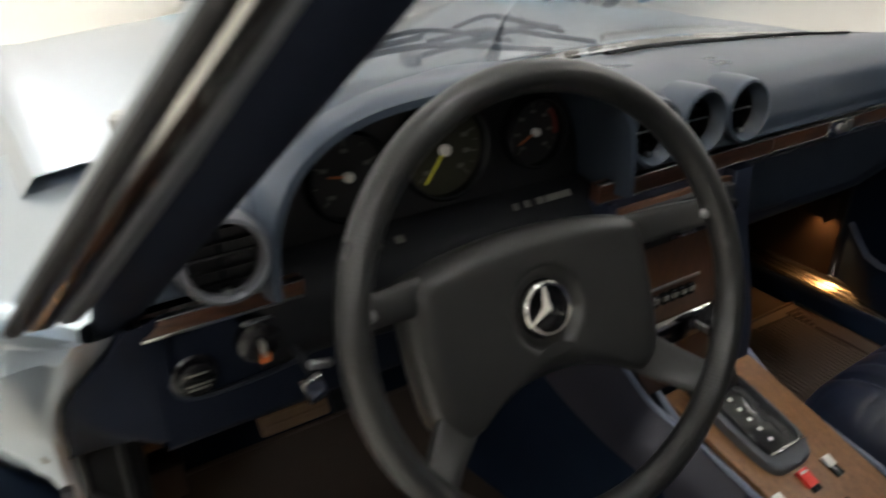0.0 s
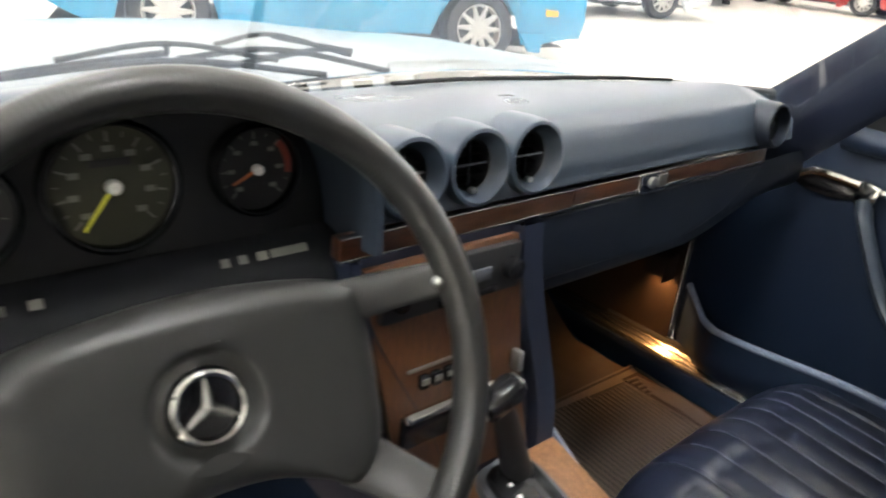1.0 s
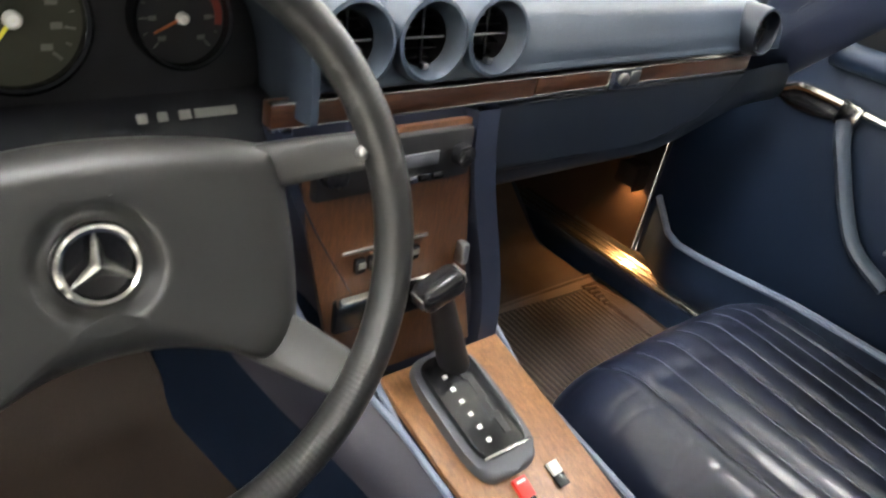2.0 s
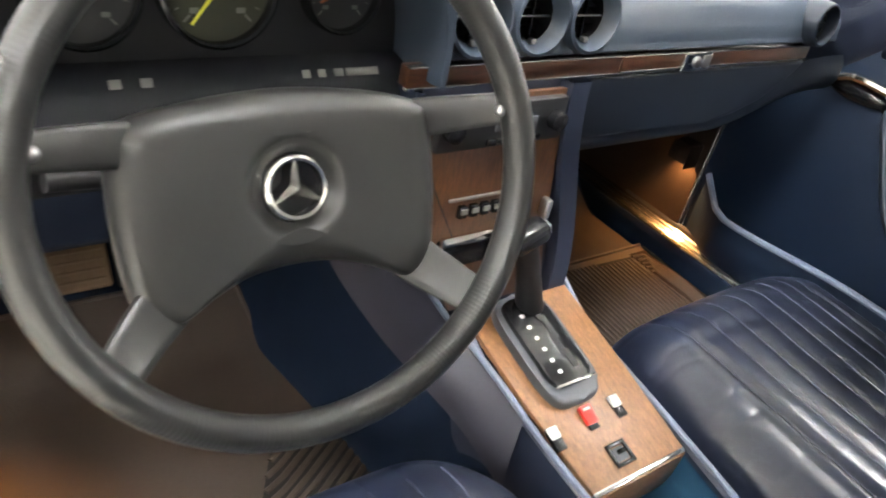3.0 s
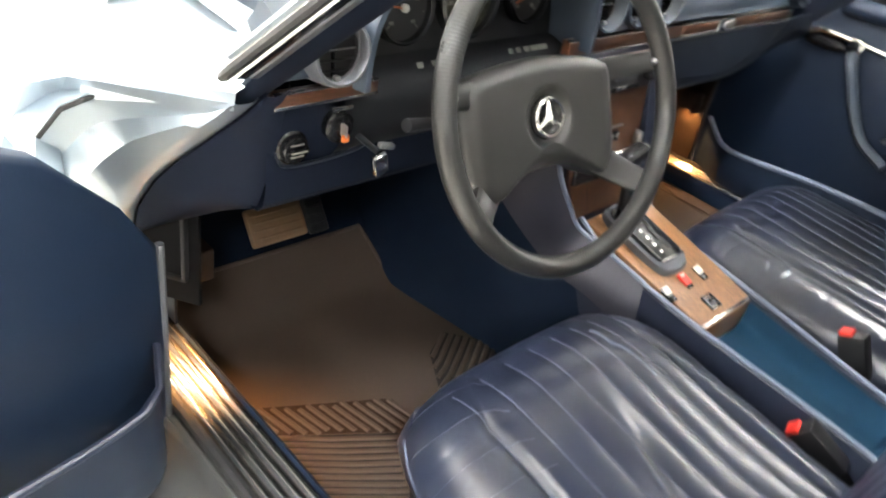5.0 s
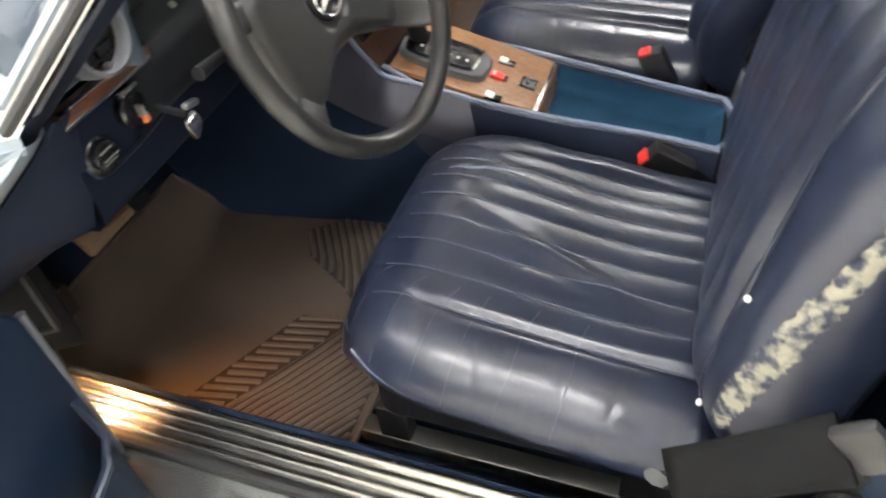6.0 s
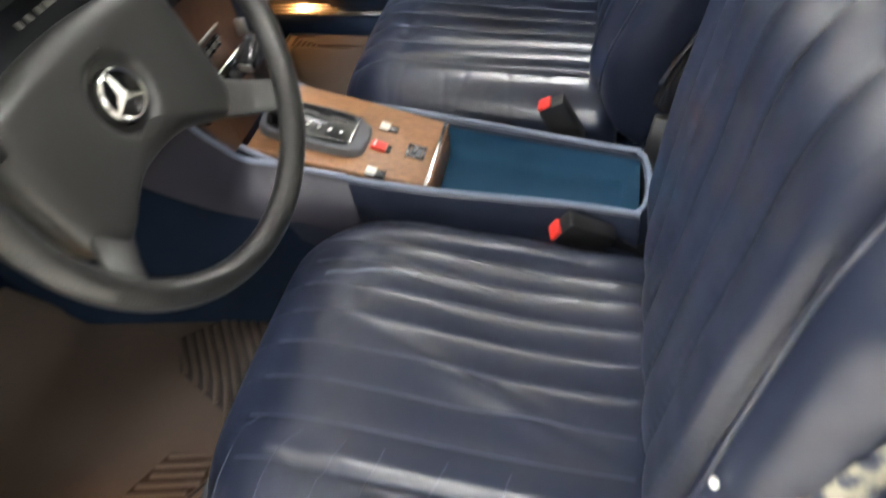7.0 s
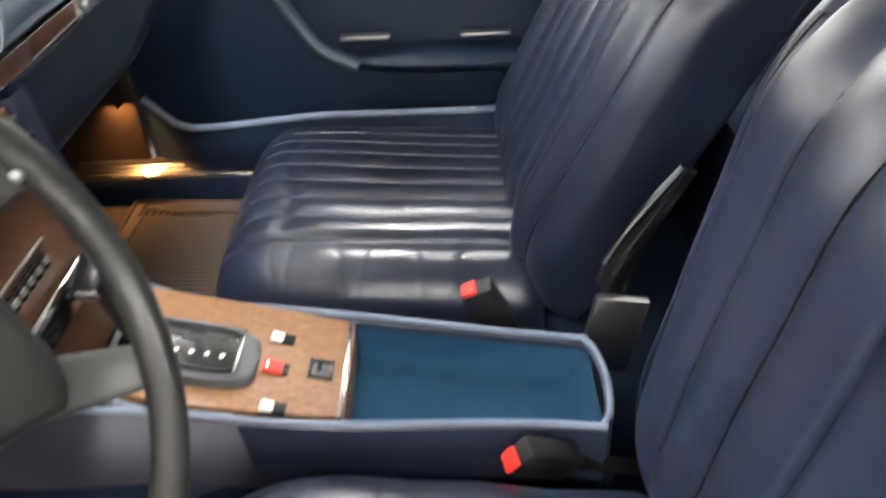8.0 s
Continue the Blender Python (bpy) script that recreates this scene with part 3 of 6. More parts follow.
            part("bright_edge", bm, M_CHROME, t, "thin chrome edge")
    # air vents
    for x in VENT_X:
        vent(d, (x, 0.112, 0.987), 0.041, 0.027, M_DASH, "hooded round blue air vent")
    vent(d, (0.522, 0.103, 0.976), 0.033, 0.026, M_LOWER, "round dark side air vent", deep=False)
    vent(d, (-0.630, 0.098, 0.975), 0.038, 0.0315, M_GREYTRIM, "round side air vent with grey ring", deep=False)
    # glove box lid
    bm = B()
    pts = [(0.055, 0.912), (0.545, 0.912), (0.515, 0.885), (0.46, 0.852), (0.40, 0.834), (0.34, 0.828), (0.075, 0.828), (0.058, 0.84)]
    prism(bm, [(x, z) for x, z in pts], -0.012, 0.0, Matrix(((1, 0, 0, 0), (0, 0, -1, 0.118), (0, 1, 0, 0), (0, 0, 0, 1))), bevel=0.005, seg=3)
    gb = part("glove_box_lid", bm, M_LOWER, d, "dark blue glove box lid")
    bm = B()
    box(bm, (0.056, 0.008, 0.027), Matrix.Translation((0.252, 0.1145, 0.9280)), bevel=0.002)
    lk = part("lock_plate", bm, M_CHROME, gb, "chrome glove box latch")
    bm = B()
    lathe(bm, [(0.0075, 0.0), (0.0075, 0.003), (0.005, 0.004), (0.0004, 0.004)], 16, frame_of((0.248, 0.1105, 0.9280), (0, -1, 0)))
    part("lock_cylinder", bm, M_SATIN, lk, "round key cylinder")
    bm = B()
    box(bm, (0.018, 0.002, 0.017), Matrix.Translation((0.270, 0.1105, 0.9280)), bevel=0.0008)
    part("push_button", bm, M_SATIN, lk, "square push button")
    # knee roll and underside
    bm = B()
    rows = []
    for x in np.linspace(0.045, 0.70, 12):
        k = smooth01((x - 0.38) / 0.25) * 0.05
        rows.append(spline([(x, 0.135, 0.905), (x, 0.132, 0.86 + k), (x, 0.128, 0.820 + k), (x, 0.145, 0.795 + k), (x, 0.20, 0.782 + k), (x, 0.30, 0.778 + k), (x, 0.42, 0.80), (x, 0.62, 0.83)], 28))
    grid(bm, rows)
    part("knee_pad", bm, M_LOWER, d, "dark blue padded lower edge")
    # left lower panel
    bm = B()
    rows = []
    for x in np.linspace(-0.690, -0.22, 14):
        rows.append(spline([(x, 0.135, 0.912), (x, 0.138, 0.88), (x, 0.143, 0.84), (x, 0.145, 0.790), (x, 0.155, 0.770), (x, 0.19, 0.763), (x, 0.40, 0.79), (x, 0.62, 0.83)], 28))
    grid(bm, rows)
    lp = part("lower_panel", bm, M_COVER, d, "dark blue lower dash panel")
    # rounded lower edge of the switch recess
    bm = B()
    tube(bm, spline([(-0.680, 0.140, 0.850), (-0.672, 0.140, 0.832), (-0.650, 0.140, 0.826), (-0.60, 0.140, 0.827), (-0.56, 0.140, 0.832), (-0.545, 0.140, 0.842)], 30), 0.0028, 8)
    part("recess_edge", bm, M_LOWER, lp, "smooth rounded edge of the switch recess")
    # light switch, key, pull handle
    bm = B()
    m = frame_of((-0.660, 0.142, 0.852), (0, -1, 0.05))
    lathe(bm, [(0.021, 0.0), (0.021, 0.004), (0.0185, 0.006), (0.0175, 0.006), (0.0165, 0.013), (0.014, 0.0145), (0.0004, 0.0145)], 24, m)
    sw = part("light_switch", bm, M_GLOSS, d, "round black rotary light switch")
    bm = B()
    box(bm, (0.030, 0.0055, 0.006), m @ Matrix.Translation((0, 0, 0.0165)), bevel=0.002)
    part("grip", bm, M_GLOSS, sw, "raised grip bar")
    for k in (-1, 0, 1):
        bm = B()
        box(bm, (0.022 - 0.004 * abs(k), 0.0016, 0.0012), m @ Matrix.Translation((0, 0.0072 * k, 0.0150 if k else 0.0198)))
        part("switch_mark", bm, M_MARK, sw, "pale printed line")
    bm = B()
    m = frame_of((-0.603, 0.136, 0.873), (0, -1, 0.05))
    lathe(bm, [(0.020, 0.0), (0.020, 0.010), (0.014, 0.014), (0.0004, 0.014)], 24, m)
    ks = part("ignition_lock", bm, M_GLOSS, d, "black ignition lock")
    bm = B()
    box(bm, (0.004, 0.016, 0.012), m @ Matrix.Translation((0, -0.002, 0.018)), bevel=0.002)
    part("key", bm, M_SATIN, ks, "metal key in the lock")
    bm = B()
    box(bm, (0.009, 0.010, 0.006), m @ Matrix.Translation((0.001, -0.011, 0.020)), bevel=0.002)
    part("key_tag", bm, M_ORANGE, ks, "orange key tag")
    bm = B()
    box(bm, (0.030, 0.006, 0.018), m @ Matrix.Translation((0.0, 0.024, 0.006)), bevel=0.002)
    part("badge_plate", bm, M_CHROME, ks, "small chrome cap")
    bm = B()
    m = frame_of((-0.568, 0.108, 0.852), (0, -1, -0.1))
    tube(bm, [m @ Vector(p) for p in ((-0.003, 0, -0.045), (-0.003, 0, 0.02))], 0.0042, 10)
    ph = part("pull_handle", bm, M_LEDGE, d, "chrome parking brake release handle")
    bm = B()
    box(bm, (0.020, 0.030, 0.010), m @ Matrix.Translation((-0.004, -0.012, 0.026)) @ Matrix.Rotation(0.3, 4, "Z"), bevel=0.003)
    part("grip", bm, M_CHROME, ph)
    bm = B()
    box(bm, (0.024, 0.008, 0.009), m @ Matrix.Translation((0.004, 0.010, 0.022)) @ Matrix.Rotation(-0.25, 4, "Z"), bevel=0.003)
    part("lever", bm, M_SATIN, ph)


dashboard()


# ---- centre stack and console ----
def con_l(y):
    return -0.073 + 0.027 * smooth01((-0.10 - y) / 0.36)


def con_r(y):
    return 0.112 - 0.010 * smooth01((-0.10 - y) / 0.36)


def con_z(y):
    """Height of the console's rim along the car."""
    if y > 0.02:
        return 0.578 + 0.75 * (y - 0.02) ** 1.15
    return 0.578 + (y - 0.02) * 0.148


def top_z(y):
    return 0.592 + 0.265 * y


def console():
    c = thing("center_console", "blue vinyl centre console with wood panel and open tray", "console")
    ys = np.linspace(-0.485, 0.115, 31)
    # side walls with piping on their rims
    for side, fx, s in (("l", con_l, -1), ("r", con_r, 1)):
        bm = B()
        rows = []
        for y in ys:
            x, z = fx(y), con_z(y)
            zz = z - 0.11 - 0.10 * smooth01((y + 0.05) / 0.16)
            rows.append([(x + s * 0.010, y, zz), (x + s * 0.008, y, z - 0.03), (x + s * 0.006, y, z - 0.006), (x, y, z), (x - s * 0.007, y, z - 0.005), (x - s * 0.008, y, z - 0.05), (x - s * 0.008, y, z - 0.10)])
        grid(bm, rows)
        bm.faces.new([bm.verts.new(p) for p in rows[0]])
        w = part("side_wall", bm, M_CONSOLE, c, "grey-blue vinyl console side")
        bm = B()
        tube(bm, [(fx(y) + s * 0.002, y, con_z(y) + 0.001) for y in ys], 0.0042, 8)
        part("piping", bm, M_PIPING, w, "pale blue piping on the rim")
        bm = B()
        rows = []
        for y in np.linspace(-0.50, 0.62, 24):
            yy = min(y, 0.115)
            z = con_z(yy) - 0.10 + 0.09 * smooth01((y - 0.05) / 0.07)
            x = fx(yy) + s * (0.006 - 0.0) + s * 0.05 * smooth01((y - 0.1) / 0.5)
            rows.append([(x, y, z + 0.02), (x + s * 0.004, y, z - 0.05), (x + s * 0.02, y, 0.36), (x + s * 0.05, y, 0.22)])
        grid(bm, rows)
        part("tunnel_carpet", bm, M_CARPET, c, "dark blue tunnel carpet")
    # rear end of the tray
    bm = B()
    rows = []
    for i in range(13):
        u = i / 12
        x = con_l(-0.48) + (con_r(-0.48) - con_l(-0.48)) * u
        y = -0.480 - 0.018 * math.sin(math.pi * u) ** 0.5
        z = con_z(-0.48)
        rows.append([(x, y - 0.010, z - 0.25), (x, y - 0.006, z - 0.01), (x, y, z), (x, y + 0.006, z - 0.006), (x, y + 0.006, z - 0.08)])
    grid(bm, rows)
    e = part("end_wall", bm, M_CONSOLE, c)
    bm = B()
    tube(bm, [(r[2][0], r[2][1], r[2][2] + 0.001) for r in rows], 0.0042, 8)
    part("piping", bm, M_PIPING, e)
    # carpeted tray floor
    bm = B()
    rows = []
    for y in np.linspace(-0.484, -0.172, 14):
        xl, xr, z = con_l(y) + 0.0095, con_r(y) - 0.0095, con_z(y)
        end = 0.046 * smooth01((-0.468 - y) / 0.016)
        dip = [(0.0, 0.010), (0.002, 0.030), (0.006, 0.046), (0.016, 0.056), (0.030, 0.058)]
        rows.append([(xl + dx, y, z - max(0.010, dz - end)) for dx, dz in dip] + [(xr - dx, y, z - max(0.010, dz - end)) for dx, dz in dip[::-1]])
    grid(bm, rows)
    part("tray_floor", bm, M_TRAY, c, "blue carpeted tray floor")
    # wood panel, bevelled, with a bright rear edge
    wp = Matrix.Translation((0.018, -0.040, top_z(-0.040))) @ Matrix.Rotation(math.atan(0.265), 4, "X")
    bm = B()
    pts = [(-0.078, -0.137), (0.086, -0.137), (0.089, 0.0), (0.090, 0.130), (-0.091, 0.130), (-0.088, 0.0)]
    prism(bm, pts, -0.008, 0.0, wp, bevel=0.002)
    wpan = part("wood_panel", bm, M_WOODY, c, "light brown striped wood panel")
    bm = B()
    box(bm, (0.164, 0.006, 0.005), wp @ Matrix.Translation((0.004, -0.1385, -0.0012)), bevel=0.0015)
    part("bright_edge", bm, M_CHROME, wpan, "polished rear edge")
    bm = B()
    box(bm, (0.164, 0.005, 0.060), Matrix.Translation((0.022, -0.1755, 0.512)), bevel=0.001)
    part("wood_end", bm, M_WOODY, wpan, "wood end face above the tray")
    # rocker switches
    for x, y, mt, lb in ((-0.061, -0.098, M_WHITE, "white and black rocker switch"), (0.050, -0.092, M_WHITE, "white and black rocker switch"), (0.000, -0.092, M_RED, "red hazard switch")):
        q = wp @ Matrix.Translation((x - 0.018, (y + 0.040) * 1.03, 0))
        bm = B()
        box(bm, (0.016, 0.030, 0.006), q @ Matrix.Translation((0, -0.003, 0.000)), bevel=0.0015)
        s = part("switch", bm, M_GLOSS, wpan, lb)
        bm = B()
        wide, long = (0.018, 0.024) if mt is M_RED else (0.0145, 0.015)
        box(bm, (wide, long, 0.007), q @ Matrix.Translation((0, 0.004 if mt is M_WHITE else 0.001, 0.003)) @ Matrix.Rotation(0.12, 4, "X"), bevel=0.0015)
        part("cap", bm, mt, s)
        if mt is M_RED:
            bm = B()
            box(bm, (0.013, 0.006, 0.002), q @ Matrix.Translation((0, 0.009, 0.0065)), bevel=0.0008)
            part("cap_mark", bm, M_WHITE, s, "white mark")
    q = wp @ Matrix.Translation((0.010 - 0.018, (-0.146 + 0.040) * 1.03, 0))
    bm = B()
    for w, h, x, y in ((0.032, 0.005, 0, 0.0125), (0.032, 0.005, 0, -0.0125), (0.005, 0.030, -0.0135, 0), (0.005, 0.030, 0.0135, 0)):
        box(bm, (w, h, 0.005), q @ Matrix.Translation((x, y, 0.0005)), bevel=0.001)
    f = part("switch_frame", bm, M_GLOSS, wpan, "small black switch frame")
    bm = B()
    box(bm, (0.020, 0.018, 0.003), q @ Matrix.Translation((0, 0, -0.0005)), bevel=0.001)
    part("insert", bm, M_GREYTRIM, f, "grey insert")
    bm = B()
    box(bm, (0.012, 0.006, 0.006), q @ Matrix.Translation((0.002, 0.002, 0.002)), bevel=0.0015)
    part("toggle", bm, M_GLOSS, f)
    # gear selector
    gm = wp @ Matrix.Translation((-0.017, 0.056, 0.002)) @ Matrix.Diagonal((0.88, 0.88, 1, 1))
    bm = B()
    rnd = [(0.052 * math.copysign(abs(math.cos(a)) ** 0.45, math.cos(a)), 0.094 * math.copysign(abs(math.sin(a)) ** 0.55, math.sin(a)) - 0.010) for a in (2 * math.pi * k / 40 for k in range(40))]
    prism(bm, rnd, -0.004, 0.012, gm, bevel=0.007, seg=3)
    gs = part("gear_surround", bm, M_GREYTRIM, wpan, "dark grey gear selector surround")
    bm = B()
    rnd2 = [(0.040 * math.copysign(abs(math.cos(a)) ** 0.35, math.cos(a)), 0.076 * math.copysign(abs(math.sin(a)) ** 0.35, math.sin(a)) - 0.004) for a in (2 * math.pi * k / 40 for k in range(40))]
    prism(bm, rnd2, 0.008, 0.019, gm, bevel=0.003)
    gp = part("gate_plate", bm, M_GLOSS, gs, "gloss black selector plate")
    bm = B()
    box(bm, (0.076, 0.004, 0.004), gm @ Matrix.Translation((0, -0.078, 0.018)), bevel=0.001)
    part("bright_edge", bm, M_CHROME, gs)
    # zigzag slot
    bm = B()
    for k, (x, y, w, h) in enumerate(((0.012, 0.045, 0.010, 0.04), (0.016, 0.012, 0.010, 0.04), (0.011, -0.018, 0.010, 0.035), (0.016, -0.044, 0.010, 0.03))):
        box(bm, (w, h, 0.001), gm @ Matrix.Translation((x, y, 0.0195)))
    part("slot", bm, M_RUBBER, gs, "zigzag lever slot")
    for k in range(6):
        bm = B()
        box(bm, (0.0065, 0.0055, 0.0008), gm @ Matrix.Translation((-0.016, -0.058 + 0.0195 * k, 0.0196)))
        part("position_mark", bm, M_WHITE, gs, "white position mark")
    base = gm @ Vector((0.012, 0.055, 0.015))
    bm = B()
    knob = Vector((-0.036, 0.052, 0.740))
    tube(bm, [base, base.lerp(knob, 0.35), base.lerp(knob, 0.7), knob], lambda u: 0.019 - 0.006 * u, 14)
    lv = part("gear_lever", bm, M_BLACK, c, "black gear lever with a moulded grip")
    bm = B()
    km = frame_of(knob, knob - base)
    box(bm, (0.056, 0.032, 0.030), km @ Matrix.Translation((0, 0, 0.010)), bevel=0.011, seg=4)
    kn = part("knob", bm, M_GLOSS, lv, "black gear knob")
    for sx in (-1, 1):
        bm = B()
        box(bm, (0.003, 0.020, 0.014), km @ Matrix.Translation((sx * 0.0275, 0, 0.012)), bevel=0.001)
        part("knob_cap", bm, M_SATIN, kn, "bright end cap")
    # centre stack
    bm = B()
    rows = []
    for z in np.linspace(0.918, 0.585, 16):
        u = (0.918 - z) / (0.918 - 0.585)
        xl, xr = -0.200 + 0.125 * smooth01(u * 1.05), 0.046 + 0.066 * smooth01(u * 1.1)
        yf = 0.112 - 0.012 * u
        rows.append([(xl - 0.012, yf + 0.30, z), (xl - 0.004, yf + 0.02, z), (xl, yf - 0.006, z), (xl + 0.008, yf - 0.010, z), (xl + 0.012, yf, z), (xr - 0.040, yf, z), (xr - 0.034, yf - 0.014, z), (xr - 0.004, yf - 0.014, z), (xr + 0.004, yf + 0.02, z), (xr + 0.012, yf + 0.30, z)])
    grid(bm, rows)
    st = part("stack_shell", bm, M_CONSOLE, c, "blue vinyl sides of the centre stack")
    bm = B()
    sm = frame_of((-0.060, 0.099, 0.760), (0, -1, 0.04))
    pts = [(0.072, 0.150), (-0.128, 0.150), (-0.112, 0.06), (-0.085, -0.06), (-0.035, -0.14), (0.125, -0.14), (0.102, -0.06), (0.084, 0.06)]
    prism(bm, pts, -0.004, 0.002, sm, bevel=0.001)
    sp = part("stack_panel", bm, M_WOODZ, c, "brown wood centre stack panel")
    # radio
    bm = B()
    box(bm, (0.180, 0.052, 0.014), sm @ Matrix.Translation((-0.022, 0.118, 0.004)), bevel=0.003)
    rd = part("radio", bm, M_BLACK, c, "black car radio with chrome keys")
    bm = B()
    box(bm, (0.060, 0.014, 0.004), sm @ Matrix.Translation((-0.006, 0.118, 0.011)), bevel=0.001)
    part("display", bm, M_GREYTRIM, rd, "pale green-grey dial window")
    for x in (-0.096, 0.052):
        bm = B()
        lathe(bm, [(0.012, 0.008), (0.011, 0.020), (0.007, 0.022), (0.0004, 0.022)], 16, sm @ Matrix.Translation((x, 0.118, 0.002)))
        part("knob", bm, M_GLOSS, rd, "black radio knob")
    for k in range(5):
        bm = B()
        box(bm, (0.014, 0.008, 0.008), sm @ Matrix.Translation((-0.038 + 0.016 * k, 0.099, 0.010)), bevel=0.0015)
        part("key", bm, M_CHROME if k in (1, 2) else M_GLOSS, rd)
    # window lift rocker, lighter row and ash tray
    for k in range(5):
        bm = B()
        box(bm, (0.012, 0.016, 0.008), sm @ Matrix.Translation((-0.052 + 0.0165 * k, 0.010, 0.005)), bevel=0.002)
        kb = part("slider", bm, M_GLOSS, c, "black heater slider knob")
        bm = B()
        box(bm, (0.009, 0.006, 0.002), sm @ Matrix.Translation((-0.052 + 0.0165 * k, 0.012, 0.0095)))
        part("slider_mark", bm, M_MARK, kb)
    bm = B()
    box(bm, (0.105, 0.0035, 0.004), sm @ Matrix.Translation((-0.020, 0.026, 0.003)), bevel=0.001)
    part("slider_strip", bm, M_SATIN, c, "thin bright strip above the sliders")
    bm = B()
    box(bm, (0.009, 0.026, 0.016), sm @ Matrix.Translation((0.080, -0.004, 0.010)), bevel=0.003)
    part("lever_knob", bm, M_SATIN, c, "bright heater lever")
    bm = B()
    box(bm, (0.140, 0.040, 0.012), sm @ Matrix.Translation((-0.008, -0.046, 0.003)), bevel=0.004)
    at = part("ash_tray", bm, M_GLOSS, c, "black ash tray with chrome lip")
    bm = B()
    box(bm, (0.136, 0.012, 0.012), sm @ Matrix.Translation((-0.010, -0.024, 0.012)) @ Matrix.Rotation(-0.5, 4, "X"), bevel=0.003)
    part("lip", bm, M_CHROME, at, "chrome lip")
    # flared cheek from the stack's edge down to the tunnel carpet
    edge = spline([(-0.205, 0.100, 0.80), (-0.172, 0.094, 0.72), (-0.128, 0.090, 0.655), (-0.092, 0.084, 0.606), (-0.079, 0.03, 0.588), (-0.076, -0.06, 0.570)], 30)
    foot = spline([(-0.250, 0.26, 0.76), (-0.222, 0.18, 0.665), (-0.175, 0.13, 0.585), (-0.130, 0.085, 0.525), (-0.108, 0.005, 0.500), (-0.098, -0.08, 0.470)], 30)
    bm = B()
    rows = []
    for a, b in zip(edge, foot):
        rows.append([a.lerp(b, u) + Vector((-0.010, -0.006, 0.0)) * math.sin(math.pi * u) for u in np.linspace(0, 1, 9)])
    grid(bm, rows)
    ck = part("side_cheek", bm, M_CHEEK, c, "smooth grey-blue cheek beside the stack")
    bm = B()
    tube(bm, edge, 0.0042, 8)
    part("piping", bm, M_PIPING, ck, "pale piping along the cheek")


console()


# ---- seats ----
def cushion_mesh(bm, w, ln, h, nose, crown, pleats, panel, groove, seed, bottom=-0.01, tail=0.04, side=0.045, plan=0.20, rise=0.024, sag=0.0, tucks=(), seam=0.007, wavy=0.005, wrinkle=0.0, cross=0.0):
    """An upholstered slab along local y from 0 (front) to ln, its top near local z = h: rounded nose, side rolls and sewn pleats along y."""
    nu, nv = 150, 130
    hw = w / 2
    rows = []
    for j in range(nv + 1):
        v = j / nv
        y = ln * (0.35 * v * v + 0.65 * v)
        k = 1.0
        if y < nose:
            k = math.sqrt(max(0.0, 1 - (1 - y / nose) ** 2))
        if y > ln - tail:
            k = min(k, math.sqrt(max(0.0, 1 - ((y - ln + tail) / tail) ** 2)))
        width = hw * (0.90 + 0.10 * k) * (1 - plan * max(0.0, 1 - y / 0.17) ** 2.2)
        top = bottom + (h - bottom) * (0.30 + 0.70 * k)
        row = []
        for i in range(nu + 1):
            s = i / nu * 2 - 1
            a = abs(s)
            if a > 0.86:
                f = (a - 0.86) / 0.14
                x = math.copysign(width * (1.0 - 0.05 * f * f), s)
                z = top - side - (top - side - bottom) * f
            elif a > 0.70:
                f = (a - 0.70) / 0.16
                ang = f * math.pi / 2
                x = math.copysign(width - side + side * math.sin(ang), s)
                z = top - side + side * math.cos(ang)
            else:
                x = s / 0.70 * (width - side)
                z = top + crown * (1 - (s / 0.70) ** 2) * k
            xr = abs(x) / hw
            if a <= 0.70:
                fade = 1 - smooth01((a - 0.62) / 0.08)
                z += rise * math.exp(-(((xr - panel - 0.15) / 0.12) ** 2)) * k * fade
                z -= seam * math.exp(-(((xr - panel) / 0.026) ** 2)) * k
                pos = x / (hw * panel)
                if abs(pos) <= 1.0 and pleats:
                    q = (pos + 1) / 2 * pleats
                    dist = abs(q - round(q))
                    soft = 0.90 + 0.30 * noise.noise(Vector((math.floor(q) * 3.1 + seed, y * 7, 1.0)))
                    pucker = 0.0003 * math.sin(y * 420 + 3 * noise.noise(Vector((x * 5, y * 9, seed)))) * math.exp(-((dist / 0.16) ** 2))
                    z += groove * soft * (math.sin(math.pi * dist) ** 0.40) * k + pucker * k
                if abs(pos) <= 1.0:
                    cell = math.floor((pos + 1) / 2 * max(1, pleats))
                    mid = abs(math.sin(math.pi * (pos + 1) / 2 * max(1, pleats)))
                    fold = 0.098 + 0.022 * noise.noise(Vector((cell * 5.3, seed, 0.4)))
                    z -= cross * mid * (0.7 + 0.5 * noise.noise(Vector((cell * 2.1, 7.0, seed)))) * math.exp(-(((y - fold) / 0.015) ** 2))
                z -= sag * math.exp(-((x / (0.55 * hw)) ** 2 + ((y - 0.62 * ln) / (0.28 * ln)) ** 2))
                z += wavy * noise.noise(Vector((x * 6 + seed, y * 6, seed * 1.7))) * k
                z += wrinkle * math.exp(-(((x - 0.05 - 0.35 * (y - 0.28)) / 0.016) ** 2)) * math.exp(-(((y - 0.29) / 0.10) ** 2))
                z += 0.0010 * noise.noise(Vector((x * 11, y * 26 + seed, 3.1))) * k
            else:
                x += 0.003 * noise.noise(Vector((y * 12, z * 14, seed)))
            # gathered tucks across the rolls
            if xr > panel + 0.02 and tucks:
                m = smooth01((xr - panel - 0.02) / 0.10)
                for n, ty in enumerate(tucks):
                    yc = ty + 0.05 * (xr - panel) * (1 if n % 2 else -0.6) + 0.006 * noise.noise(Vector((x * 30, n, seed)))
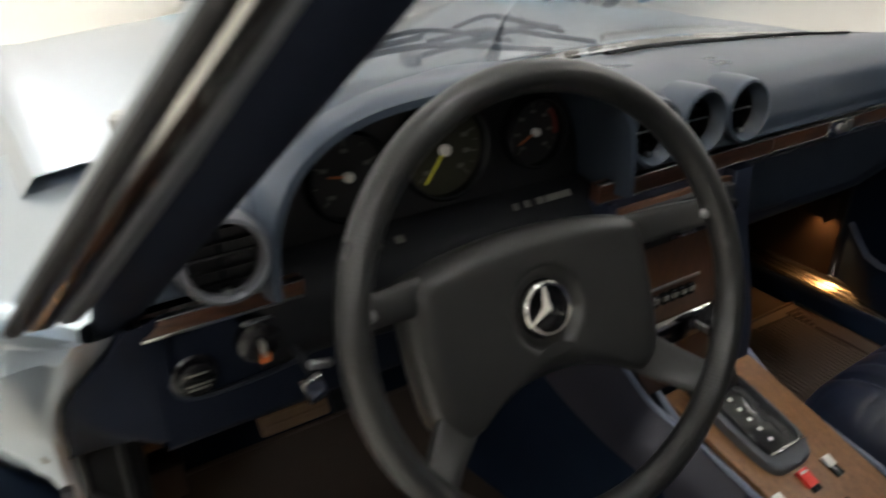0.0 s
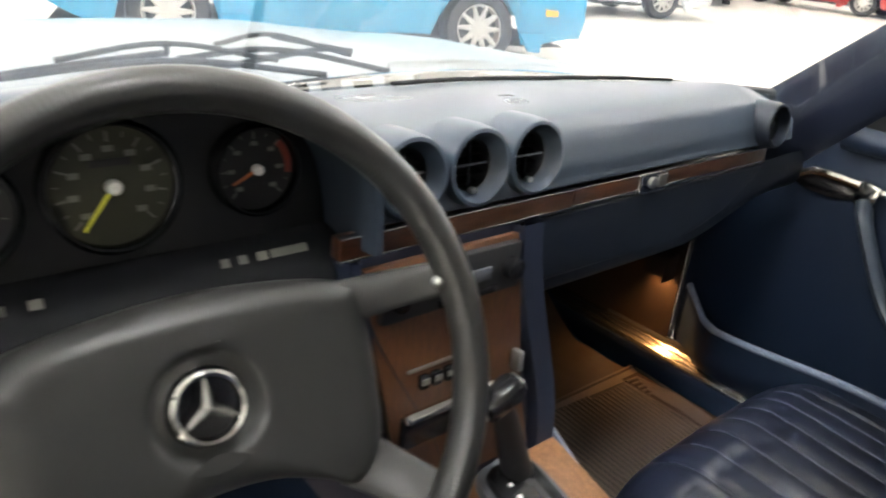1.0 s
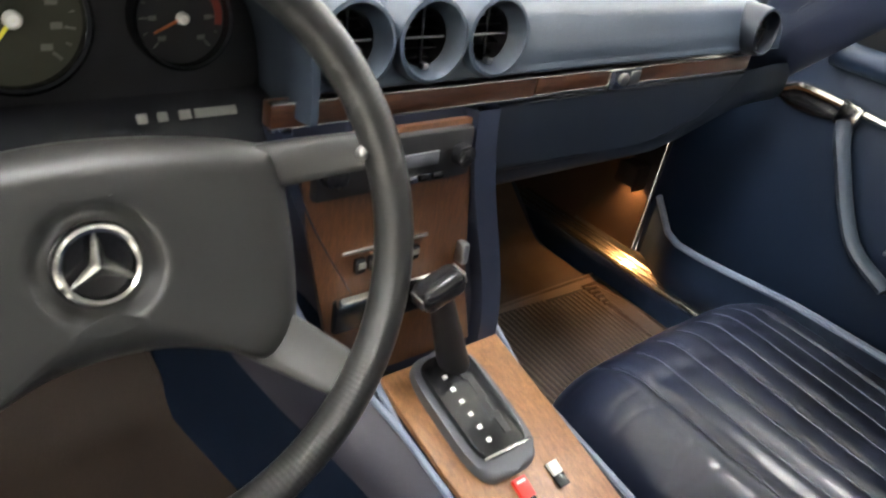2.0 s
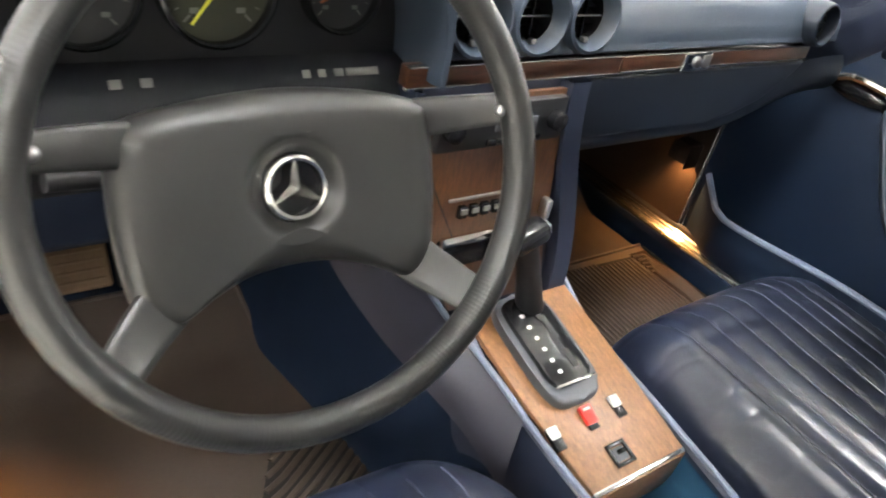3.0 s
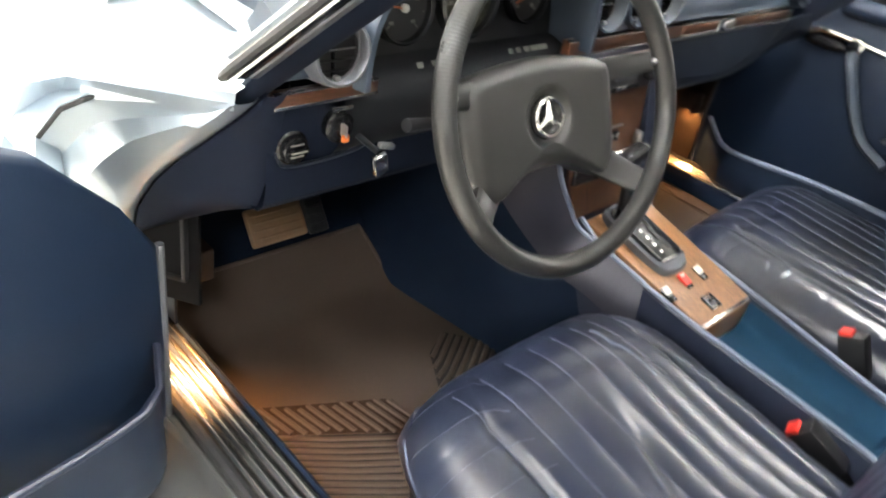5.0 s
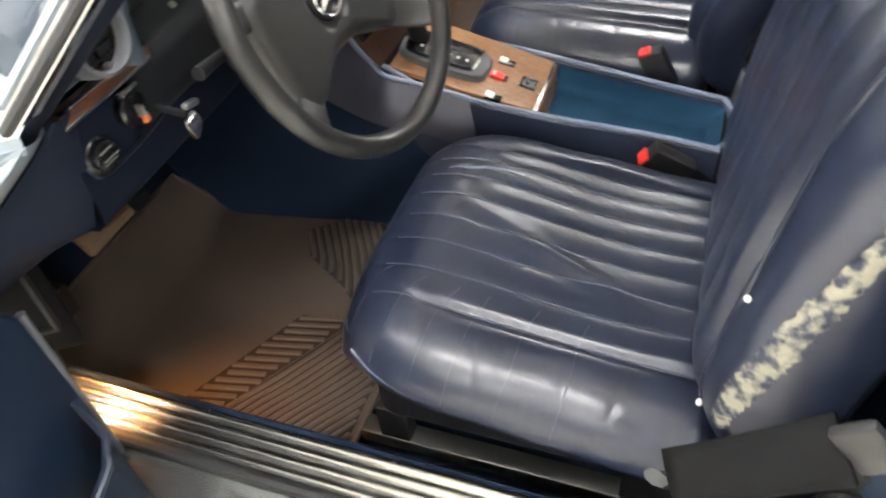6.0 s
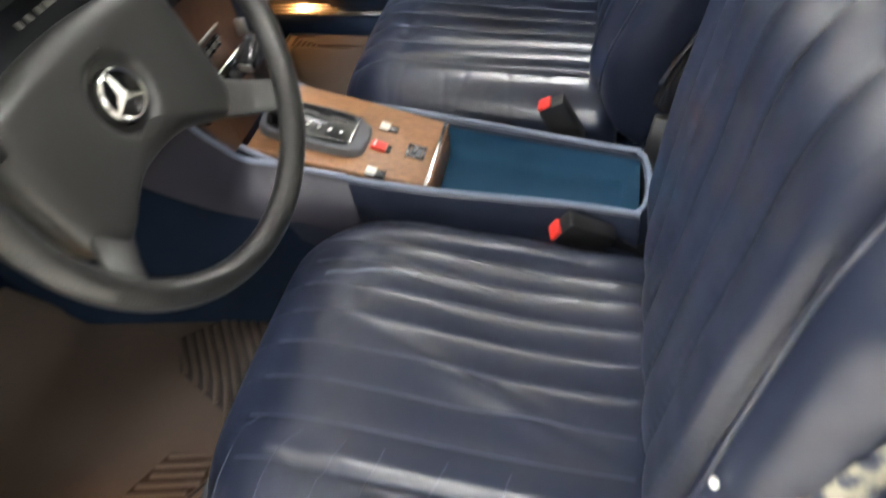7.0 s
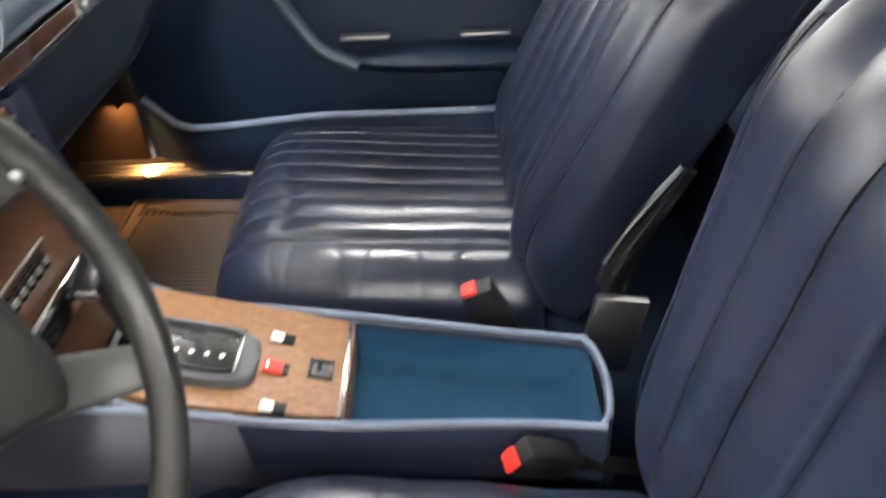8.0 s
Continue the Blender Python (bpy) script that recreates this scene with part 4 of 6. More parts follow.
                    z -= 0.0014 * m * math.exp(-(((y - yc) / 0.0040) ** 2)) * k
            row.append((x, y, z))
        rows.append(row)
    vs = grid(bm, rows)
    bm.faces.new(vs[0])
    bm.faces.new(vs[-1])
    bot = [r[0] for r in vs] + [r[-1] for r in vs[::-1]]
    bm.faces.new(bot)
    return rows


def car_seat(cx, front, zt, lean, recline, worn, label, seed, ln=0.505, base_y=0.0, plan=0.19, nose=0.12, back_w=0.53, back_panel=0.56):
    s = thing("car_seat", label, "car seat", "front seats", at=Matrix.Translation((cx, front, 0)))
    up = Matrix.Translation((0, 0, zt - 0.11)) @ Matrix.Rotation(radians(lean), 4, "X") @ Matrix.Rotation(math.pi, 4, "Z")
    bm = B()
    rows = cushion_mesh(bm, 0.53, ln, 0.10, nose, 0.018, 7, 0.62, 0.0044 if worn else 0.0056, seed, side=0.092 if worn else 0.075, plan=plan, wavy=0.005, wrinkle=0.009 if worn else 0.0, rise=0.012, cross=0.007, bottom=0.028 if worn else 0.0, sag=0.014 if worn else 0.004, tucks=(0.035, 0.085, 0.125, 0.185, 0.235, 0.30, 0.38))
    bm.transform(up)
    cu = part("cushion", bm, M_SEAT, s, "pleated dark blue leather seat cushion", sharp=180)
    # piping along the lower edge of the cushion
    for i in (4, -5):
        bm = B()
        tube(bm, [up @ Vector((r[i][0] * 1.004, r[i][1], r[i][2])) for r in rows[10:128:2]], 0.0030, 6)
        part("piping", bm, M_PIPING if worn else M_SEAT, cu, "thin seam piping")
    # raised welts along the seams
    def welt(q):
        xs = 0.265 * 0.62 * (2 * q / 7 - 1)
        line = []
        for r in rows[14:120:2]:
            i = next((n for n in range(1, len(r)) if r[n - 1][0] <= xs <= r[n][0]), None)
            if i:
                a, b = Vector(r[i - 1]), Vector(r[i])
                line.append(up @ (a.lerp(b, (xs - a.x) / max(1e-6, b.x - a.x)) + Vector((0, 0, 0.0006))))
        return line

    for q in range(8):
        bm = B()
        tube(bm, welt(q), 0.0015, 6)
        part("welt", bm, M_WELT, cu, "thin raised seam welt")
    # fine pale cracks across the outer roll
    if worn:
        for ty, slant in ((0.055, 0.55), (0.100, 0.50), (0.150, 0.42), (0.190, 0.30), (0.255, 0.22), (0.320, 0.12)):
            line = []
            for i in range(116, 140, 2):
                y = ty - slant * (i - 116) / 24 * 0.085 + 0.004 * noise.noise(Vector((i * 0.21, ty * 40, 2.0)))
                r = min(rows, key=lambda c: abs(c[i][1] - y))
                line.append(up @ (Vector((r[i][0], y, r[i][2])) + Vector((0.0002, 0, 0.0002))))
            bm = B()
            tube(bm, line, 0.0007, 5)
            part("crease", bm, M_WELT, cu, "fine pale crack in the leather")
    # sewn thread along one of the seams
    if worn:
        for q in (1,):
            xs = 0.265 * 0.64 * (q / 3.5 - 1)
            bm = B()
            for r in rows[22:56]:
                p = min(r[45:106], key=lambda c: abs(c[0] - xs))
                box(bm, (0.0050, 0.0016, 0.0016), up @ Matrix.Translation((p[0], p[1], p[2] + 0.0012)))
            part("stitching", bm, M_PIPING, cu, "pale worn seam thread", smooth=False)
    bm = B()
    box(bm, (0.45, ln - 0.08, 0.150), Matrix.Translation((0, -ln / 2 - 0.01, zt - 0.165)), bevel=0.02)
    part("seat_base", bm, M_BLACK, s, "black seat base valance")
    for x in (-0.20, 0.20):
        bm = B()
        box(bm, (0.035, ln, 0.03), Matrix.Translation((x, -ln / 2, 0.275)), bevel=0.005)
        part("seat_rail", bm, M_SATIN, s, "steel seat rail")
        for y in (-0.06, -ln + 0.08):
            bm = B()
            box(bm, (0.03, 0.05, zt - 0.24 - 0.265), Matrix.Translation((x, y, (zt - 0.24 + 0.265) / 2)), bevel=0.004)
            part("seat_foot", bm, M_BLACK, s)
    # backrest, built lying and then raised
    bm = B()
    rows = cushion_mesh(bm, back_w, 0.585, 0.10, 0.15, 0.006, 6 if worn else 5, back_panel, 0.0150, seed + 5, bottom=-0.035, tail=0.16, side=0.045, plan=0.0, rise=0.026, seam=0.024)
    stand = Matrix.Translation(((back_w - 0.53) / 2, -ln - 0.055 + base_y, zt - 0.12)) @ Matrix.Rotation(math.pi, 4, "Z") @ Matrix.Rotation(radians(90 - recline), 4, "X")
    bm.transform(stand)
    bk = part("backrest", bm, M_SEAT, s, "pleated dark blue leather backrest", sharp=180)
    count = 6 if worn else 5
    # dark lines laid in the seams, standing in for the shade of the grooves
    for q in range(1, count):
        xs = back_w / 2 * back_panel * (2 * q / count - 1)
        line = []
        for r in rows[10:118:2]:
            p = min(r[20:131], key=lambda c: abs(c[0] - xs))
            line.append(stand @ Vector((xs, p[1], p[2] + 0.0003)))
        bm = B()
        tube(bm, line, 0.0011, 5)
        part("seam", bm, M_BELT, bk, "sewn seam with its groove shade as a dark line")
    for i in (22, 128):
        bm = B()
        tube(bm, [stand @ (Vector(r[i]) + Vector((0, 0, 0.001))) for r in rows[8:122:2]], 0.0028, 6)
        part("piping", bm, M_SEAT, bk)
    if worn:
        # split seam on the outer roll, foam showing: ragged tufts side by side
        rnd = random.Random(5)
        bm = B()
        rr = []
        sel = rows[26:112]
        for j, r in enumerate(sel):
            u = j / (len(sel) - 1)
            wd = 0.016 * (0.35 + 0.65 * math.sin(math.pi * min(1, u * 1.15)) ** 0.6)
            line = []
            for n in range(9):
                t = -1 + n / 4
                e = wd * t + (rnd.random() - 0.5) * 0.006 * (abs(t) > 0.9)
                c = 135 + int(8 * u)
                p = Vector(r[c]).lerp(Vector(r[c + 1]), 8 * u - int(8 * u)) + (Vector(r[c + 3]) - Vector(r[c - 3])).normalized() * e
                nrm = Vector((0.90, 0, 0.44))
                line.append(stand @ (p + nrm * (0.0010 + 0.0030 * (1 - t * t) + 0.0018 * rnd.random())))
            rr.append(line)
        grid(bm, rr)
        part("worn_seam", bm, M_FOAM, bk, "split outer seam with yellowed foam")
        for j in (26, 70):
            bm = B()
            p = stand @ (Vector(rows[j][130]) + Vector((0.003, 0, 0.004)))
            bmesh.ops.create_uvsphere(bm, u_segments=10, v_segments=6, radius=0.004, matrix=Matrix.Translation(p))
            part("button", bm, M_WHITE, bk, "small pale trim button")
    return s


car_seat(-0.375, -0.028, 0.602, 8, 9, True, "worn dark blue pleated leather driver's seat", 2, base_y=0.010, back_w=0.585, back_panel=0.79)
car_seat(0.455, 0.058, 0.566, 3, 25, False, "dark blue pleated leather passenger seat", 11, base_y=0.04, plan=0.06, nose=0.09)


def buckle(p, d):
    b = thing("seat_belt_buckle", "black seat belt buckle with red button between the seats", "seat belt buckle", "seat belt buckles", at=frame_of(p, d, (1, 0, 0)))
    bm = B()
    box(bm, (0.030, 0.045, 0.085), Matrix.Translation((0, 0, -0.043)), bevel=0.005)
    part("housing", bm, M_BLACK, b)
    bm = B()
    box(bm, (0.026, 0.022, 0.008), Matrix.Translation((0, 0.010, 0.001)), bevel=0.003)
    part("release_button", bm, M_RED, b, "red release button")
    bm = B()
    box(bm, (0.024, 0.006, 0.20), Matrix.Translation((0, -0.004, -0.17)), bevel=0.002)
    part("stem", bm, M_BELT, b)


buckle((-0.092, -0.374, 0.512), (-0.30, 0.78, 0.55))
buckle((0.150, -0.338, 0.560), (-0.05, 0.45, 0.90))


# ---- floor pan, sills, firewall ----
SILL_L, SILL_R = -0.688, 0.652
SILL_ZL, SILL_ZR = 0.420, 0.452
FLOOR_L, FLOOR_R = 0.255, 0.400


def floor_pan():
    bm = B()
    rows = []
    for y in np.linspace(-1.1, 0.75, 75):
        z = 0.9 * max(0.0, y - 0.46) ** 1.2 * 1.3
        rows.append([(x, y, z + FLOOR_L + (FLOOR_R - FLOOR_L) * smooth01((x + 0.05) / 0.14)) for x in np.linspace(SILL_L + 0.01, SILL_R - 0.01, 28)])
    grid(bm, rows)
    tagged(part("floor_carpet", bm, M_CARPET), "dark blue carpet of the footwells", "floor", kind="structure")
    bm = B()
    box(bm, (1.5, 0.03, 0.75), Matrix.Translation((0.03, 0.70, 0.56)))
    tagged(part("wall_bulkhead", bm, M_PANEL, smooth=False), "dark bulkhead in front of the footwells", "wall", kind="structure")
    # rear shelf behind the seats
    bm = B()
    box(bm, (1.40, 0.5, 0.45), Matrix.Translation((0.03, -0.98, 0.44)), bevel=0.03)
    tagged(part("rear_shelf", bm, M_CARPET), "dark blue carpeted shelf behind the seats", "shelf", kind="structure")
    for sx, inner, zs in ((-1, SILL_L, SILL_ZL), (1, SILL_R, SILL_ZR)):
        bm = B()
        rows = []
        for y in np.linspace(-0.95, 0.62, 20):
            rows.append([(inner - sx * 0.016, y, 0.225), (inner - sx * 0.014, y, zs - 0.013), (inner - sx * 0.004, y, zs), (inner + sx * 0.004, y, zs - 0.002)])
        grid(bm, rows)
        tagged(part("sill_carpet", bm, M_CARPET), "dark blue carpet on the inner sill", "trim", kind="structure")
        s = thing("door_sill", "ribbed polished metal door sill plate", "door sill", "door sills", "structure")
        bm = B()
        prof = []
        ribs, rib_h = (4, 0.0042) if sx < 0 else (3, 0.0055)
        for i in range(41):
            u = i / 40
            wd = 0.066
            prof.append((inner + sx * (0.002 + wd * u), zs + 0.0005 + rib_h * abs(math.sin(u * math.pi * ribs)) - 0.004 * u * u))
        rows = [[(x, y, z) for x, z in prof] for y in np.linspace(-0.72, 0.44 if sx < 0 else 0.60, 12)]
        grid(bm, rows)
        part("sill_plate", bm, M_SILL, s)
        for y in (0.140, -0.148, -0.42, 0.36):
            bm = B()
            bmesh.ops.create_uvsphere(bm, u_segments=10, v_segments=6, radius=0.006, matrix=Matrix.Translation((inner + sx * 0.008, y, zs + 0.001)) @ Matrix.Diagonal((1, 1, 0.6, 1)))
            part("screw", bm, M_CHROME, s, "bright screw head")
        bm = B()
        tube(bm, [(inner + sx * (0.011 + wd), y, zs - 0.004) for y in np.linspace(-0.80, 0.46, 20)], 0.009, 8)
        part("door_seal", bm, M_RUBBER, s, "black rubber door seal")
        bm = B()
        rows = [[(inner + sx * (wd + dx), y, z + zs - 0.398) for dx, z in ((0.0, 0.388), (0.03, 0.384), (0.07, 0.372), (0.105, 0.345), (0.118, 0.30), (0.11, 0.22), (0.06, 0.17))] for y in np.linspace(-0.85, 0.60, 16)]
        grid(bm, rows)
        part("outer_sill", bm, M_SILLSHADE, s, "silver outer sill, shade and dark reflections painted in")
    # kick panels
    for x, y0, mt in ((SILL_L + 0.002, 0.40, M_PANEL), (0.727, 0.308, M_BROWN)):
        bm = B()
        box(bm, (0.004, 0.72 - y0, 0.66), Matrix.Translation((x, (0.72 + y0) / 2, 0.60)))
        tagged(part("kick_panel", bm, mt, smooth=False), "dark kick panel beside the footwell", "trim", kind="structure")


floor_pan()


def inside(p, poly):
    hit = False
    for (x0, y0), (x1, y1) in zip(poly, poly[1:] + poly[:1]):
        if (y0 > p[1]) != (y1 > p[1]) and p[0] < (x1 - x0) * (p[1] - y0) / (y1 - y0) + x0:
            hit = not hit
    return hit


def rise(y):
    """The floor climbs towards the bulkhead."""
    return 0.9 * max(0.0, y - 0.46) ** 1.2 * 1.3


def rubber_mat(outline, z, zones, label):
    """A moulded mat: a rounded sheet with fields of raised ribs over darker beds."""
    f = thing("floor_mat", label, "floor mat", "rubber floor mats")
    xs, ys = [p[0] for p in outline], [p[1] for p in outline]
    bm = B()
    n = 26
    rows = []
    for j in range(n + 1):
        y = min(ys) + (max(ys) - min(ys)) * j / n
        cut = sorted(x0 + (x1 - x0) * (y - y0) / (y1 - y0) for (x0, y0), (x1, y1) in zip(outline, outline[1:] + outline[:1]) if abs(y1 - y0) > 1e-9 and min(y0, y1) - 1e-6 <= y <= max(y0, y1) + 1e-6)
        rows.append([(cut[0] + (cut[-1] - cut[0]) * i / 8, y, z + 0.008 + rise(y)) for i in range(9)])
    grid(bm, rows)
    part("backing", bm, M_MAT, f, "brown rubber mat")
    bm = B()
    tube(bm, [(r[0][0], r[0][1], r[0][2]) for r in rows] + [(r[-1][0], r[-1][1], r[-1][2]) for r in rows[::-1]], 0.0045, 6, closed=True)
    part("rim", bm, M_MAT, f, "raised rim")
    for n_zone, (poly, lines) in enumerate(zones):
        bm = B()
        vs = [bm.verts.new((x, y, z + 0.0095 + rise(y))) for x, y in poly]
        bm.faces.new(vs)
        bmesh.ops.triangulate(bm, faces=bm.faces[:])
        part("rib_bed", bm, M_BROWN if n_zone == 1 else M_BED, f, "dark bed between the ribs, dirt and shade in its colour", smooth=False)
        for pts in lines:
            run = []
            line = [Vector((*p, 0)) for p in pts]
            line = [a.lerp(b, t) for a, b in zip(line, line[1:]) for t in np.linspace(0, 1, 24)]
            for p in line + [Vector((99, 99, 0))]:
                if inside(p, poly):
                    run.append(Vector((p.x, p.y, z + 0.0100 + rise(p.y))))
                elif len(run) > 2:
                    bm = B()
                    tube(bm, [run[0], run[len(run) // 3], run[2 * len(run) // 3], run[-1]], RIB_R, 6, flat=0.6)
                    part("rib", bm, M_MAT, f)
                    run = []
                else:
                    run = []
    return f


RIB_R = 0.0050
MX = -0.37
driver_zones = (
    ([(-0.618, -0.008), (MX, -0.008), (MX, 0.078), (-0.618, 0.230)], [[(MX, y), (-0.50, y + 0.075), (-0.64, y + 0.175)] for y in np.arange(-0.18, 0.20, 0.0165)]),
    ([(-0.618, 0.232), (-0.370, 0.080), (-0.385, 0.185), (-0.618, 0.305)], [[(x, 0.36), (x + 0.062, 0.05)] for x in np.arange(-0.675, -0.37, 0.0165)]),
    ([(MX, -0.008), (-0.105, -0.008), (-0.105, 0.195), (-0.172, 0.275), (-0.240, 0.240), (-0.306, 0.132), (MX, 0.070)], [[(MX, y), (-0.24, y + 0.055), (-0.09, y + 0.150)] for y in np.arange(-0.14, 0.20, 0.0185)]),
)
rubber_mat([(-0.662, -0.02), (-0.085, -0.02), (-0.085, 0.14), (-0.125, 0.35), (-0.170, 0.58), (-0.662, 0.58)], 0.257, driver_zones, "brown ribbed rubber floor mat of the driver's side")
RIB_R = 0.0038
passenger_zones = (
    ([(0.200, 0.070), (0.575, 0.070), (0.575, 0.292), (0.200, 0.312)], [[(x, 0.32), (x - 0.015, 0.06)] for x in np.arange(0.215, 0.60, 0.0112)]),
    ([(0.580, 0.070), (0.632, 0.070), (0.640, 0.300), (0.580, 0.300)], [[(0.578, 0.290 - 0.013 * k), (0.626 - 0.007 * k, 0.286 - 0.013 * k), (0.618 - 0.008 * k, 0.06)] for k in range(5)]),
)
rubber_mat([(0.190, 0.06), (0.612, 0.06), (0.640, 0.32), (0.19, 0.32)], 0.402, passenger_zones, "brown ribbed rubber floor mat of the passenger's side")


def toe_carpet():
    bm = B()
    rows = []
    for y in np.linspace(0.328, 0.60, 18):
        zz = FLOOR_R + 0.9 * max(0.0, y - 0.46) ** 1.2 * 1.3
        rows.append([(x, y, zz + 0.006) for x in np.linspace(0.20, 0.625, 10)])
    grid(bm, rows)
    tagged(part("toe_carpet", bm, M_TOE), "worn grey-brown carpet piece before the floor mat", "carpet")


toe_carpet()


def pedal(x, y, z, w, h, pad, label):
    p = thing("pedal", label, "pedal", "pedals")
    m = frame_of((x, y, z), (0, -0.80, 0.60))
    bm = B()
    box(bm, (w, h, 0.014), m, bevel=0.006, seg=3)
    pd = part("pedal_pad", bm, pad, p)
    for k in range(4):
        bm = B()
        box(bm, (w * 0.86, 0.004, 0.003), m @ Matrix.Translation((0, h * (-0.30 + 0.2 * k), 0.0075)), bevel=0.001)
        part("rib", bm, pad, pd)
    bm = B()
    top = m @ Vector((0, 0, -0.01))
    tube(bm, spline([top, top + Vector((0, 0.05, 0.04)), top + Vector((0, 0.07, 0.17)), top + Vector((0, 0.06, 0.26))], 10), 0.009, 8)
    part("pedal_arm", bm, M_BLACK, p, "black steel arm")


pedal(-0.455, 0.478, 0.503, 0.115, 0.070, M_PEDAL, "brake pedal with a wide brown rubber pad")
pedal(-0.372, 0.480, 0.505, 0.042, 0.085, M_LEDGE, "slim black accelerator pedal")
pedal(-0.668, 0.455, 0.505, 0.034, 0.060, M_MAT, "small parking brake pedal")


# ---- courtesy lamps under the dash ----
for x, y, z, watts, aim in ((0.704, 0.352, 0.615, 3.4, (0.690, 0.300, 0.452)), (-0.668, 0.375, 0.560, 10.5, (-0.712, 0.255, 0.42))):
    lp = thing("courtesy_lamp", "small warm glowing courtesy lamp beside the footwell", "lamp", "courtesy lamps")
    bm = B()
    inner = -1 if x > 0 else 1
    box(bm, (0.034, 0.026, 0.016), Matrix.Translation((x, y, z + 0.016)), bevel=0.003)
    # hood added towards the cabin and the seat, to screen the bulb from the camera
    box(bm, (0.004, 0.046, 0.042), Matrix.Translation((x + inner * 0.019, y - 0.006, z + 0.002)), bevel=0.001)
    box(bm, (0.042, 0.004, 0.052), Matrix.Translation((x, y - 0.027, z - 0.003)), bevel=0.001)
    box(bm, (0.042, 0.030, 0.004), Matrix.Translation((x, y - 0.012, z + 0.022)), bevel=0.001)
    part("housing", bm, M_BROWN, lp, "dull brown hood added to hide the bulb")
    bm = B()
    box(bm, (0.028, 0.020, 0.008), Matrix.Translation((x, y, z + 0.006)), bevel=0.002)
    part("lens", bm, M_LENS, lp, "glowing warm lens")
    ld = bpy.data.lights.new("courtesy_bulb", "SPOT")
    ld.energy, ld.color, ld.shadow_soft_size = watts, (1.0, 0.46, 0.14), 0.006
    ld.spot_size, ld.spot_blend = radians(125), 1.0
    lo = new("courtesy_bulb", ld)
    lo.parent = lp
    lo.matrix_basis = look((x, y, z - 0.010), aim)


# ---- car shell ----
def shell():
    # bonnet and wings, one swept sheet
    bm = B()
    rows = []
    for y in np.linspace(0.44, 1.95, 26):
        u = (y - 0.44) / 1.51
        zc = 0.995 - 0.03 * u - 0.14 * u**3
        row = []
        for i in range(37):
            s = -1 + 2 * i / 36
            x = 0.02 + 0.84 * s * (1 - 0.06 * u * u)
            crease = 0.010 * math.exp(-((abs(s) - 0.86) / 0.05) ** 2)
            bulge = 0.004 * math.exp(-((abs(s) - 0.30) / 0.10) ** 2)
            z = zc - 0.065 * s * s - (0.30 * max(0.0, abs(s) - 0.90) / 0.10 * 0.35) + crease + bulge
            row.append((x, y, z))
        row = [(row[0][0] - 0.01, y, 0.45)] + row + [(row[-1][0] + 0.01, y, 0.45)]
        rows.append(row)
    rows.append([(p[0], p[1] + 0.06, p[2] * 0.55) for p in rows[-1]])
    grid(bm, rows)
    tagged(part("car_bonnet", bm, M_PAINT), "silver-blue painted bonnet and wings", "car bonnet", kind="structure")
    # cowl with slatted air intake
    cow = thing("cowl", "silver cowl with slatted air intake below the windscreen", "cowl", kind="structure")
    bm = B()
    rows = []
    for x in np.linspace(-0.66, 0.70, 24):
        k = abs(x - 0.02)
        rows.append([(x, dash_far(x) + 0.03, 0.975 - 0.06 * k * k), (x, 0.40, 0.985 - 0.06 * k * k), (x, 0.452, 0.982 - 0.06 * k * k)])
    grid(bm, rows)
    part("cowl_panel", bm, M_PAINT, cow)
    for i in range(22):
        x = -0.56 + 0.048 * i
        bm = B()
        box(bm, (0.030, 0.022, 0.006), Matrix.Translation((x, dash_far(x) + 0.052, 0.990 - 0.06 * (x - 0.02) ** 2)) @ Matrix.Rotation(0.5, 4, "X"), bevel=0.001)
        part("slat", bm, M_PAINT if i % 2 else M_RUBBER, cow)
    bm = B()
    tube(bm, [(x, dash_far(x) + 0.018, 1.013 - 0.03 * abs(x) ** 2) for x in np.linspace(-0.62, 0.62, 30)], 0.010, 8)
    tagged(part("windscreen_seal", bm, M_RUBBER), "black rubber windscreen seal", "seal", kind="structure")
    # wipers, parked low along the glass
    for arm, blade in ((((-0.62, 0.47, 0.985), (-0.40, 0.485, 1.020), (-0.215, 0.480, 1.040)), ((-0.42, 0.435, 1.028), (-0.23, 0.425, 1.042), (-0.070, 0.368, 1.030))), (((-0.20, 0.53, 1.000), (0.00, 0.520, 1.030), (0.030, 0.470, 1.036)), ((-0.205, 0.475, 1.034), (-0.08, 0.470, 1.042), (0.038, 0.392, 1.024)))):
        w = thing("windscreen_wiper", "black windscreen wiper resting on the glass", "wiper", "windscreen wipers")
        bm = B()
        tube(bm, spline(arm, 12), 0.0042, 8)
        part("wiper_arm", bm, M_BLACK, w)
        bm = B()
        tube(bm, spline(blade, 14), 0.0038, 6)
        part("blade", bm, M_RUBBER, w)
        bm = B()
        lift = [Vector(b) + Vector((0, 0.012, 0.010)) for b in blade]
        tube(bm, spline([lift[0].lerp(lift[1], 0.4), lift[1] + Vector((0, 0.004, 0.006)), lift[1].lerp(lift[2], 0.7)], 10), 0.0032, 6)
        part("blade_bow", bm, M_BLACK, w)
        bm = B()
        tube(bm, [Vector(arm[2]), lift[1] + Vector((0, 0.004, 0.004))], 0.0035, 6)
        part("link", bm, M_BLACK, w)
        bm = B()
        lathe(bm, [(0.016, -0.02), (0.016, 0.008), (0.010, 0.014), (0.0004, 0.015)], 14, Matrix.Translation(arm[0]))
        part("spindle", bm, M_SATIN, w)
